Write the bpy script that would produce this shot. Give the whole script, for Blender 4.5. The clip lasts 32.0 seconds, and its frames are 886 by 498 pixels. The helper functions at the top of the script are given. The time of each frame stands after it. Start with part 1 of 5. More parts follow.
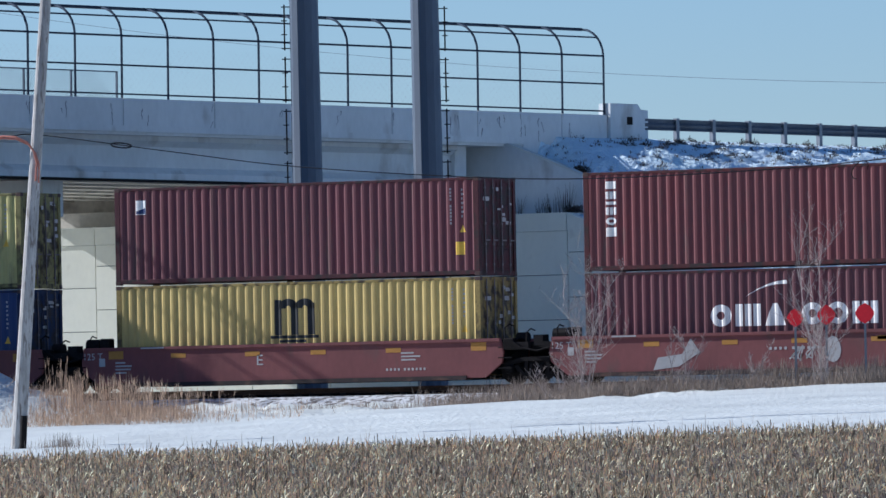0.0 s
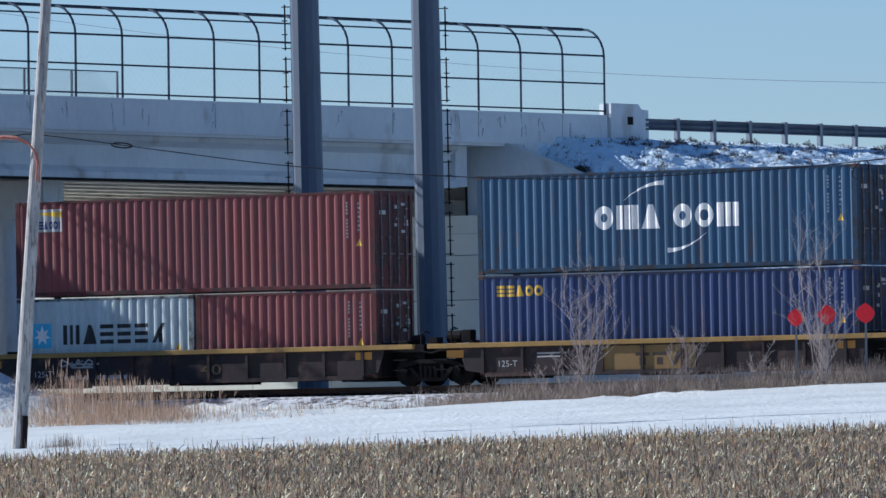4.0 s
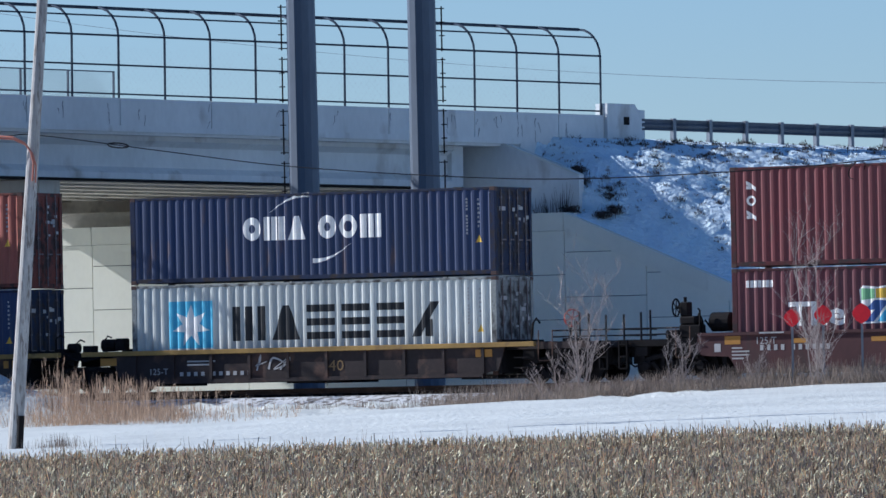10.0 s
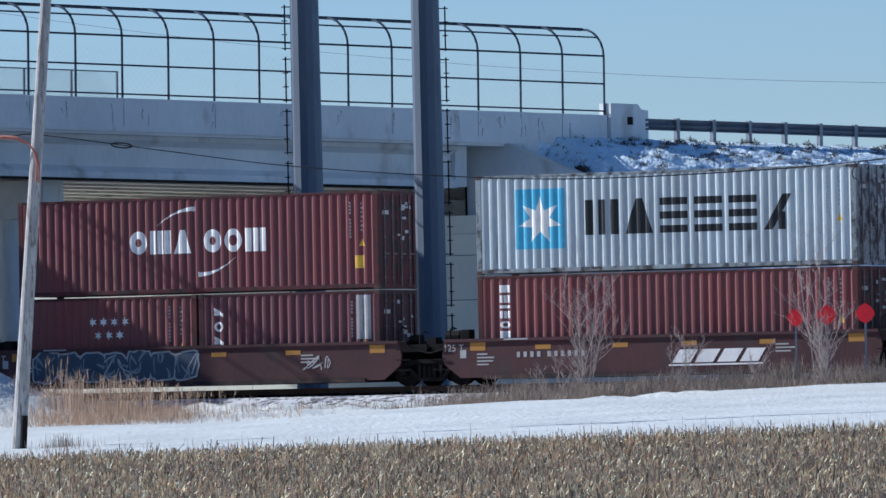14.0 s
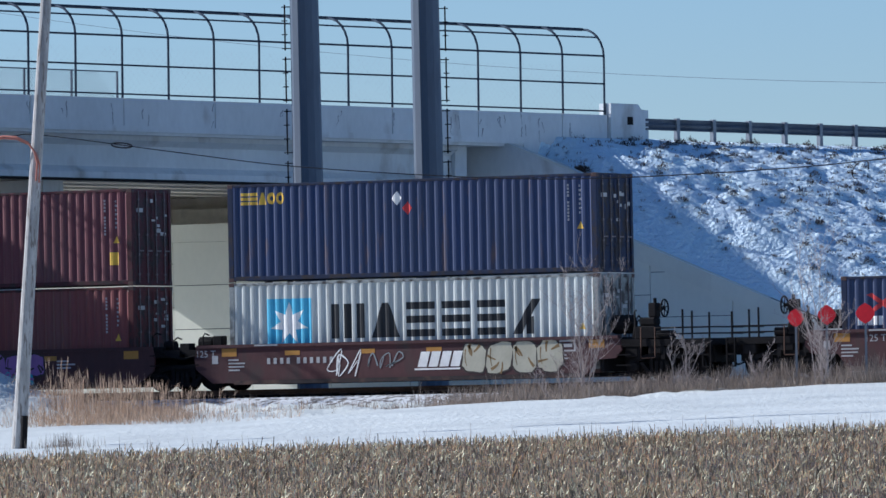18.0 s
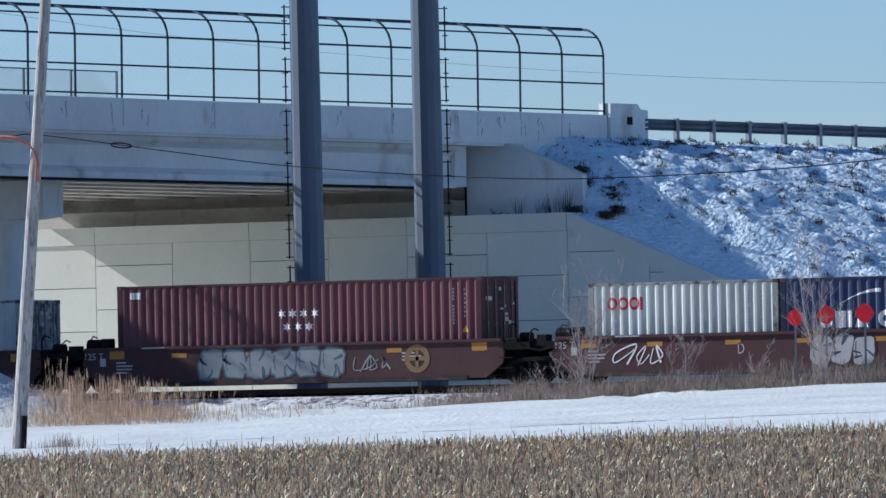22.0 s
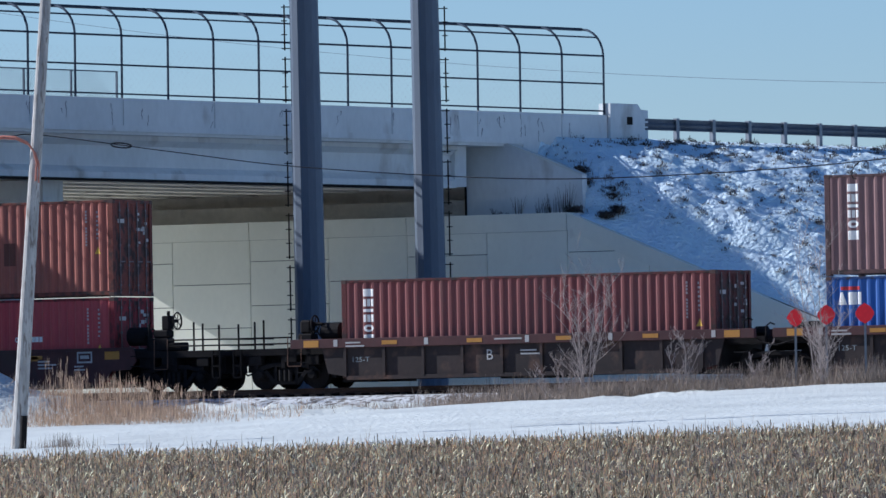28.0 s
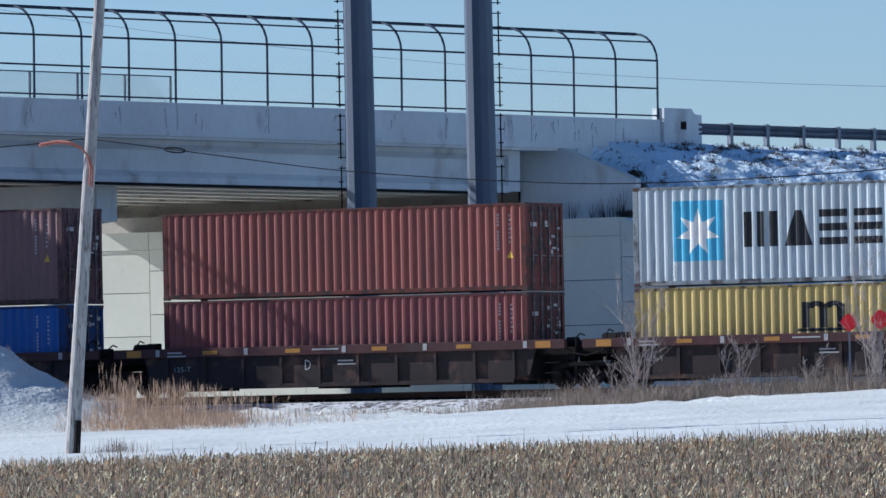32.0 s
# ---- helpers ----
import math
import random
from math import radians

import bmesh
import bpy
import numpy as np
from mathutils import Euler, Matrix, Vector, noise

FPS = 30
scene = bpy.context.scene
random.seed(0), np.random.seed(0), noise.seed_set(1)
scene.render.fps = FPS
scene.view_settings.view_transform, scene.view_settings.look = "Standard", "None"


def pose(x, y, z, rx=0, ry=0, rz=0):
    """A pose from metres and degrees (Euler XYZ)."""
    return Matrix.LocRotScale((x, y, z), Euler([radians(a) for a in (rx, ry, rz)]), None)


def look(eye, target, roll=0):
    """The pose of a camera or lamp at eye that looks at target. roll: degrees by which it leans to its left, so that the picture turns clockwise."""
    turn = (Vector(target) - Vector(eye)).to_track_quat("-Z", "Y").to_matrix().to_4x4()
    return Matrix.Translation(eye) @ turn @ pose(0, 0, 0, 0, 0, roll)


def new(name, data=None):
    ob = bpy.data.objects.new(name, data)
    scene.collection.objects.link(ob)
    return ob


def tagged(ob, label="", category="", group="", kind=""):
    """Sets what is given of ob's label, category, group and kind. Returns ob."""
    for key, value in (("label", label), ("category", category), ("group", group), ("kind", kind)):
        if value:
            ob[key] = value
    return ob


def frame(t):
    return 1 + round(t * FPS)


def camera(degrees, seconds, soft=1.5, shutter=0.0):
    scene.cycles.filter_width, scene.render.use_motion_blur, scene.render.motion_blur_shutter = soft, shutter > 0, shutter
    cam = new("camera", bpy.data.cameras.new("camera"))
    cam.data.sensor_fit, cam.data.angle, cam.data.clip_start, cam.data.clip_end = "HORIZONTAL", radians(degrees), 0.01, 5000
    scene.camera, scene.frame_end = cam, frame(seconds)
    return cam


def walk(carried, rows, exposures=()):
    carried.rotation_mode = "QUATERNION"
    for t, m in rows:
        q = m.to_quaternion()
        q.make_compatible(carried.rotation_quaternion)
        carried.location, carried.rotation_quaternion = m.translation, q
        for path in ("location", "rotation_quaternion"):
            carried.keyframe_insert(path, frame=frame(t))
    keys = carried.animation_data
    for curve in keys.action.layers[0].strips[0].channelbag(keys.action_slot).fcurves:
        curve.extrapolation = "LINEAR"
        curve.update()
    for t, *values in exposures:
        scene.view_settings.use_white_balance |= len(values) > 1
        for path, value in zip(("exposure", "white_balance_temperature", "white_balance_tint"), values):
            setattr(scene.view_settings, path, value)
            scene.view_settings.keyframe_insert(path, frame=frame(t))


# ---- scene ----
# ---- camera ----
EYE = Vector((0.0, -221.62, 1.5))
AHEAD = Vector((-0.45265, 0.89143, 0.02151))
SIDE = AHEAD.cross(Vector((0, 0, 1))).normalized()
RISE = SIDE.cross(AHEAD)


def aim(right, up):
    """The camera's pose, turned by small slopes to the right and upwards."""
    return look(EYE, EYE + 200 * (AHEAD + SIDE * right + RISE * up), -1.119)


cam = camera(5.984, 32.0, 1.5)
SWAY = ((0.0, 0, 0), (2.0, 0, 0), (3.0, -1.0, 0), (5.5, -1.2, 0), (6.0, -2.8, 0), (6.5, -1.5, 0), (8.5, -1.6, 0), (9.0, 1.5, 0),
        (9.5, 4.6, 0), (10.0, 5.6, 0), (10.5, 3.0, 0), (11.0, -1.5, 0), (11.5, 4.6, 1.0), (12.0, 10.7, 1.2), (12.5, 4.6, 0.2),
        (13.0, 0, 0), (16.0, -1.0, 0), (17.5, -1.0, 0), (19.0, 0, 0), (20.5, 1.5, 0), (21.5, 1.5, 0), (22.0, 0, 0), (29.0, 0, 0),
        (30.0, -1.3, 0), (30.5, -3.1, 0.2), (31.0, -16.8, 3.0), (31.5, -49.0, 5.6), (32.0, -95.0, 10.2))
walk(cam, [(t, aim(a / 15000, b / 15000)) for t, a, b in SWAY], [(0, -0.06, 5120, 13), (32, -0.06, 5120, 13)])

# ---- light ----
SUN_WAY = Vector((-0.98, -0.18, 0.565)).normalized()
world = bpy.data.worlds.new("sky")
scene.world = world
world.use_nodes = True
sky = world.node_tree.nodes.new("ShaderNodeTexSky")
sky.sky_type, sky.sun_disc = "NISHITA", False
sky.sun_elevation = math.asin(SUN_WAY.z)
sky.sun_rotation = math.atan2(SUN_WAY.x, SUN_WAY.y)
sky.altitude, sky.air_density, sky.dust_density, sky.ozone_density = 700, 1.0, 0.15, 4.2
back = world.node_tree.nodes["Background"]
back.inputs["Strength"].default_value = 0.093
world.node_tree.links.new(sky.outputs[0], back.inputs["Color"])
sun = new("sun", bpy.data.lights.new("sun", "SUN"))
sun.data.energy, sun.data.angle, sun.data.color = 6.6, radians(0.53), (1.0, 0.89, 0.72)
sun.matrix_world = look(Vector((0, 0, 0)), -SUN_WAY)

# ---- materials ----
MATS = {}


def mat(name, colour, rough=0.6, metal=0.0, vary=0.25, scale=1.5, fine=18.0, bump=0.0, second=None, amount=0.5, spread=0.12, stretch=(1, 1, 1), each=0.0, island=0.0, shine=0.35, lumps=0.6):
    """A surface with coarse and fine variation; second is a stain or wear colour that covers about `amount` below 1."""
    if name in MATS:
        return MATS[name]
    m = bpy.data.materials.new(name)
    m.use_nodes = True
    n, l = m.node_tree.nodes, m.node_tree.links
    b = n["Principled BSDF"]
    co = n.new("ShaderNodeTexCoord")
    mp = n.new("ShaderNodeMapping")
    mp.inputs["Scale"].default_value = stretch
    l.new(co.outputs["Object"], mp.inputs[0])

    def cloud(s, detail=6):
        t = n.new("ShaderNodeTexNoise")
        t.inputs["Scale"].default_value, t.inputs["Detail"].default_value = s, detail
        l.new(mp.outputs[0], t.inputs["Vector"])
        return t.outputs["Fac"]

    def mix(kind, fac, a, c):
        x = n.new("ShaderNodeMix")
        x.data_type, x.blend_type = "RGBA", kind
        for sock, v in zip((x.inputs[0], x.inputs[6], x.inputs[7]), (fac, a, c)):
            if hasattr(v, "node"):
                l.new(v, sock)
            else:
                sock.default_value = v
        return x.outputs[2]

    def ramp(fac, lo, hi, a, c):
        r = n.new("ShaderNodeMapRange")
        l.new(fac, r.inputs[0])
        for i, v in enumerate((lo, hi, a, c)):
            r.inputs[i + 1].default_value = v
        return r.outputs[0]

    coarse, small = cloud(scale), cloud(fine, 4)
    col = mix("MIX", ramp(coarse, 0.3, 0.7, 0, 1), (*[c * (1 - vary) for c in colour], 1), (*[min(1, c * (1 + vary)) for c in colour], 1))
    grain = ramp(small, 0.25, 0.75, 1 - vary * 0.6, 1 + vary * 0.4)
    gc = n.new("ShaderNodeCombineColor")
    for i in range(3):
        l.new(grain, gc.inputs[i])
    col = mix("MULTIPLY", 1.0, col, gc.outputs[0])
    if each:
        info = n.new("ShaderNodeObjectInfo")
        e = ramp(info.outputs["Random"], 0, 1, 1 - each, 1 + each)
        ec = n.new("ShaderNodeCombineColor")
        for i in range(3):
            l.new(e, ec.inputs[i])
        col = mix("MULTIPLY", 1.0, col, ec.outputs[0])
    if island:
        geo = n.new("ShaderNodeNewGeometry")
        e = ramp(geo.outputs["Random Per Island"], 0, 1, 1 - island, 1 + island * 0.8)
        ec = n.new("ShaderNodeCombineColor")
        for i in range(3):
            l.new(e, ec.inputs[i])
        col = mix("MULTIPLY", 1.0, col, ec.outputs[0])
    if second:
        patch = cloud(scale * 2.3, 8)
        col = mix("MIX", ramp(patch, amount, amount + spread, 0, 0.9), col, (*second, 1))
    l.new(col, b.inputs["Base Color"])
    b.inputs["Metallic"].default_value = metal
    b.inputs["Specular IOR Level"].default_value = shine
    l.new(ramp(coarse, 0.3, 0.7, max(0.05, rough - 0.1), min(1, rough + 0.1)), b.inputs["Roughness"])
    if bump:
        bp = n.new("ShaderNodeBump")
        bp.inputs["Strength"].default_value, bp.inputs["Distance"].default_value = lumps, bump
        l.new(small, bp.inputs["Height"])
        l.new(bp.outputs[0], b.inputs["Normal"])
    MATS[name] = m
    return m


def paint(name, colour, grime=0.6, streak=(0.10, 0.05, 0.035)):
    """Sea-weathered container paint with rust and dirt drawn downwards."""
    return mat("paint_" + name, colour, 0.56, 0.0, 0.18, 0.7, 9.0, 0.0, streak, grime, 0.16, (1.6, 1.6, 0.35), 0.06, 0.0, 0.72)


def worn_shaded(name, colour):
    """The same paint, dulled: scrapes and road dirt on rails and posts, painted-in shade on door ends."""
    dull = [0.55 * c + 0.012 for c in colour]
    return mat("worn_shaded_" + name, dull, 0.7, 0.0, 0.3, 1.2, 12.0, 0.0, (0.035, 0.026, 0.024), 0.47, 0.14, (1.2, 1.2, 1.0), 0.1, 0.0, 0.3)


# ---- mesh tools ----
def box(bm, x0, x1, y0, y1, z0, z1, bevel=0.0):
    v = [bm.verts.new(p) for p in ((x0, y0, z0), (x1, y0, z0), (x1, y1, z0), (x0, y1, z0), (x0, y0, z1), (x1, y0, z1), (x1, y1, z1), (x0, y1, z1))]
    fs = [bm.faces.new([v[i] for i in q]) for q in ((3, 2, 1, 0), (4, 5, 6, 7), (0, 1, 5, 4), (1, 2, 6, 5), (2, 3, 7, 6), (3, 0, 4, 7))]
    if bevel:
        es = list({e for f in fs for e in f.edges})
        bmesh.ops.bevel(bm, geom=es, offset=bevel, segments=1, affect="EDGES")


def prism(bm, outline, lo, hi, axis="y"):
    """A slab: an outline in the two other axes, drawn out from lo to hi along axis."""
    def at(p, q):
        return {"y": (p[0], q, p[1]), "z": (p[0], p[1], q), "x": (q, p[0], p[1])}[axis]
    a = [bm.verts.new(at(p, lo)) for p in outline]
    b = [bm.verts.new(at(p, hi)) for p in outline]
    bm.faces.new(a)
    bm.faces.new(b[::-1])
    for i in range(len(a)):
        j = (i + 1) % len(a)
        bm.faces.new((a[j], a[i], b[i], b[j]))


def tube(bm, p, q, r, r2=None, seg=8):
    p, q = Vector(p), Vector(q)
    r2 = r if r2 is None else r2
    d = (q - p).normalized()
    e = d.cross(Vector((0.31, 0.22, 0.93)) if abs(d.z) < 0.9 else Vector((1, 0, 0))).normalized()
    g = d.cross(e)
    ring = [(math.cos(2 * math.pi * i / seg), math.sin(2 * math.pi * i / seg)) for i in range(seg)]
    a = [bm.verts.new(p + (e * c + g * s) * r) for c, s in ring]
    b = [bm.verts.new(q + (e * c + g * s) * r2) for c, s in ring]
    for i in range(seg):
        j = (i + 1) % seg
        bm.faces.new((a[i], a[j], b[j], b[i]))
    bm.faces.new(a[::-1])
    bm.faces.new(b)


def pipe(bm, pts, r, seg=6):
    """A bent pipe through points, as one closed skin."""
    pts = [Vector(p) for p in pts]
    last = None
    for i, p in enumerate(pts):
        d = (pts[min(i + 1, len(pts) - 1)] - pts[max(i - 1, 0)]).normalized()
        e = d.cross(Vector((0.31, 0.93, 0.2))).normalized()
        g = d.cross(e)
        now = [bm.verts.new(p + (e * math.cos(2 * math.pi * k / seg) + g * math.sin(2 * math.pi * k / seg)) * r) for k in range(seg)]
        if last:
            for k in range(seg):
                j = (k + 1) % seg
                bm.faces.new((last[k], last[j], now[j], now[k]))
        else:
            bm.faces.new(now[::-1])
        last = now
    bm.faces.new(last)


def mesh_of(name, bm, material):
    bmesh.ops.recalc_face_normals(bm, faces=bm.faces)
    me = bpy.data.meshes.new(name)
    bm.to_mesh(me)
    bm.free()
    me.materials.append(material)
    return me


def part(name, bm, material, parent, label=""):
    me = bm if isinstance(bm, bpy.types.Mesh) else mesh_of(name, bm, material)
    ob = new(name, me)
    ob.parent = parent
    return tagged(ob, label) if label else ob


def thing(name, m, label, category, group="", kind=""):
    ob = new(name)
    ob.matrix_basis = m
    ob.empty_display_size = 0.3
    return tagged(ob, label, category, group, kind)


def solid(name, bm, material, label, category, group="", kind=""):
    return tagged(new(name, mesh_of(name, bm, material)), label, category, group, kind)


def B():
    return bmesh.new()


def boxes(*rows):
    bm = B()
    for r in rows:
        box(bm, *r)
    return bm

# ---- plan: x along the track, y away from the camera, z up ----
RAIL = 2.85
BR = (-132.6, 9.2)
DIR = Vector((0.295, 0.9555, 0)).normalized()
OUT = Vector((DIR.y, -DIR.x, 0))
WALL_Y = 30.0

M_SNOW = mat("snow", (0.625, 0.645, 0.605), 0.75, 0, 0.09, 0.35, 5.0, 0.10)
# Slope snow: blue, brightened shade is put into its colour; the brown patches are grass.
M_SLOPE = mat("shade_blue_snow_on_grass", (0.76, 0.89, 1.0), 0.8, 0, 0.08, 0.5, 7.5, 0.2, (0.17, 0.13, 0.09), 0.67, 0.04, (0.8, 1.0, 1.0), 0.0, 0.0, 0.3, 1.0)
M_BALLAST = mat("ballast", (0.16, 0.145, 0.13), 0.9, 0, 0.4, 2.0, 16.0, 0.06, (0.66, 0.67, 0.68), 0.42, 0.08)
M_SOIL = mat("field_soil", (0.09, 0.06, 0.038), 0.95, 0, 0.4, 0.6, 8.0, 0.05)
M_CONC = mat("weathered_concrete", (0.64, 0.655, 0.645), 0.85, 0, 0.10, 0.35, 5.0, 0.004, (0.34, 0.32, 0.29), 0.58, 0.16, (1.2, 1.2, 0.5))
M_PANEL = mat("cream_precast_concrete", (0.76, 0.745, 0.645), 0.85, 0, 0.05, 0.5, 6.0, 0.003, (0.5, 0.47, 0.40), 0.66, 0.2, (1, 1, 0.7), 0.035)
M_JOINT = mat("dark_joint", (0.10, 0.10, 0.095), 0.9)
M_GALV = mat("galvanised_steel", (0.19, 0.205, 0.23), 0.5, 0.3, 0.12, 1.2, 10.0)
M_RUST = mat("rusty_steel", (0.13, 0.075, 0.05), 0.8, 0.3, 0.35, 2.0, 20.0)
M_BLACK = mat("grimy_black_steel", (0.015, 0.013, 0.013), 0.8, 0.0, 0.4, 2.0, 15.0, shine=0.12)
M_WOOD = mat("grey_weathered_wood", (0.42, 0.40, 0.375), 0.85, 0, 0.28, 1.5, 14.0, 0.006, (0.17, 0.145, 0.125), 0.54, 0.12, (5, 5, 0.8))
# Concrete below the deck: its shade is put into the base colour, under grime patches.
M_SOFFIT = mat("shaded_soffit_concrete", (0.56, 0.52, 0.45), 0.9, 0, 0.15, 0.5, 6.0, 0.004, (0.25, 0.22, 0.19), 0.58, 0.16)
M_STAIN = mat("dark_run_off_stain", (0.30, 0.31, 0.32), 0.9, 0, 0.3, 3.0, 20.0)
M_FENCE = mat("dark_fence_steel", (0.03, 0.045, 0.07), 0.6, 0.4, 0.2, 3.0)


def step(a, b, x):
    x = min(1, max(0, (x - a) / (b - a)))
    return x * x * (3 - 2 * x)


PROFILE = ((-2000, -1.5), (-230, -1.5), (-120, -1.42), (-80, -1.02), (-60, -0.52), (-44, -0.18), (-34, 0.02), (-24, 0.38), (-12, 0.92), (-7, 1.10),
           (-4.2, 1.08), (-3.2, 0.85), (-2.0, 0.75), (-0.75, 1.1), (3.2, 1.1), (4.4, 0.75), (8, 0.8), (30, 0.9), (3000, 0.9))


def ground_z(x, y):
    """Height of the land over the camera's eye, plus 1.5."""
    z = float(np.interp(y, [p[0] for p in PROFILE], [p[1] for p in PROFILE]))
    across = x + 0.5077 * (y + 221.6)
    z += 0.016 * max(-25, min(25, across)) * step(-110, -60, y) * (1 - step(-30, -10, y))
    z -= 0.24 * step(-2.5, -0.5, across) * (1 - step(4, 13, across)) * step(-16, -9, y) * (1 - step(-4.5, -3.5, y))
    dip = step(-103, -112, x) * step(-26, -13, y) * (1 - step(-4, -3, y))
    z -= 0.45 * dip
    mound = math.exp(-((x + 127.2) / 4.5) ** 2 - ((y + 9) / 3.6) ** 2)
    z += 3.3 * mound
    if y > WALL_Y + 0.2:
        rel = Vector((x - BR[0], y - BR[1], 0))
        o, a = rel.dot(OUT), rel.dot(DIR)
        top = 10.08 - 0.0108 * a
        if o < 0:
            h = top - 0.16 * step(-0.3, -1.2, o) if o > -18.0 else top + (o + 18.0) / 1.85
        else:
            h = top - 0.2 * o - 0.255 * max(0, o - 1.5) ** 2 / (max(0, o - 1.5) + 2.5) - max(0, 37 - y) * 0.10 * min(1, o / 5)
            h = min(h, 7.16 - max(0, x + 123.15) * 0.415 - 0.04 + max(0, y - 30.4) * 0.85)
        if y < 31.2:
            h = min(h, 7.12)
        if -18.0 < o < 0 and y < 32.4:
            h = min(h, 7.12)
        z = max(z, h)
    rough = noise.noise(Vector((x * 0.35, y * 0.35, 0))) * 0.10 + noise.noise(Vector((x * 1.3, y * 1.3, 4))) * 0.045
    if -60 < y < -7:
        rough *= 0.4
    if -1.2 < y < 3.6:
        rough = 0
    if y > 31:
        rough = 0.3 * rough
        rel = Vector((x - BR[0], y - BR[1], 0))
        rough += step(0.2, 2.6, rel.dot(OUT)) * (0.12 * noise.noise(Vector((x * 0.9, y * 0.9, 7))) + 0.13 * noise.noise(Vector((x * 2.6, y * 1.5, 3))) + 0.13 * noise.noise(Vector((x * 5.0, y * 2.4, 3))))
    if -6.5 < y < -2.2:
        rough += step(-6.5, -5.0, y) * (0.16 * noise.noise(Vector((x * 1.1, y * 1.7, 12))) + 0.07 * noise.noise(Vector((x * 3.1, y * 3.3, 2))))
    if -12 < y < -3 and x < -100:
        rough += (0.16 * noise.noise(Vector((x * 1.2, y * 1.4, 5))) + 0.12 * noise.noise(Vector((x * 3.3, y * 2.7, 1)))) * step(-12, -9, y) * (1 if x < -121 else 0.6)
    return z + rough + 1.5


def spread(*cuts):
    """Grid lines: (end, step) pairs from a first value."""
    out = [cuts[0]]
    for end, st in cuts[1:]:
        n = max(1, round((end - out[-1]) / st))
        a = out[-1]
        out += [a + (end - a) * (i + 1) / n for i in range(n)]
    return out


def ground():
    xs = spread(-3000, (-400, 400), (-180, 20), (-150, 1.0), (-128, 0.6), (-104, 0.2), (-70, 0.5), (-40, 2), (60, 20), (400, 170), (3000, 600))
    ys = spread(-900, (-240, 110), (-120, 12), (-85, 1.5), (-14, 0.7), (-4.2, 0.35), (4.5, 0.3), (28, 1.2), (30.15, 0.7), (30.25, 0.1), (31.15, 0.45), (31.25, 0.1),
                (32.35, 0.4), (32.45, 0.1), (46, 0.22), (60, 0.6), (90, 2), (200, 20), (4000, 700))
    verts = [(x, y, ground_z(x, y)) for y in ys for x in xs]
    nx = len(xs)
    faces, kinds = [], []
    for j in range(len(ys) - 1):
        y = (ys[j] + ys[j + 1]) / 2
        for i in range(nx - 1):
            x = (xs[i] + xs[i + 1]) / 2
            faces.append((j * nx + i, j * nx + i + 1, (j + 1) * nx + i + 1, (j + 1) * nx + i))
            edge = -49.5 + 0.25 * noise.noise(Vector((x * 0.7, 0, 9)))
            k = 0
            if y < edge:
                k = 3
            elif -2.6 < y < 5:
                k = 2
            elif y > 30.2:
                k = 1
            kinds.append(k)
    me = bpy.data.meshes.new("ground")
    me.from_pydata(verts, [], faces)
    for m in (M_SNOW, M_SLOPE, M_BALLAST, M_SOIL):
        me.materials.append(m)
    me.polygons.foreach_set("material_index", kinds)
    me.polygons.foreach_set("use_smooth", [True] * len(faces))
    tagged(new("ground", me), "snow-covered ground with a harvested field and a road embankment", "ground", "", "structure")


ground()


def track():
    road = thing("railway_track", pose(0, 0, RAIL), "steel rails on dark ties in snowy ballast", "railway track", "", "structure")
    for y in (0.5, 1.94):
        bm = B()
        prism(bm, ((y - 0.07, -0.17), (y + 0.07, -0.17), (y + 0.07, -0.15), (y + 0.012, -0.13), (y + 0.012, -0.05), (y + 0.036, -0.03), (y + 0.036, 0),
                   (y - 0.036, 0), (y - 0.036, -0.03), (y - 0.012, -0.05), (y - 0.012, -0.13), (y - 0.07, -0.15)), -400, 250, "x")
        part("rail", bm, M_RUST, road)
    bm = B()
    box(bm, 0, 0.23, -0.1, 2.54, -0.32, -0.17)
    tie = mesh_of("tie", bm, M_BLACK)
    for i in range(150):
        part("tie", tie, None, road).location = (-150 + i * 0.5, 0, 0)


track()

# ---- overpass ----
BRIDGE = pose(BR[0], BR[1], 1.5, 0, 0.62, math.degrees(math.atan2(DIR.y, DIR.x)))


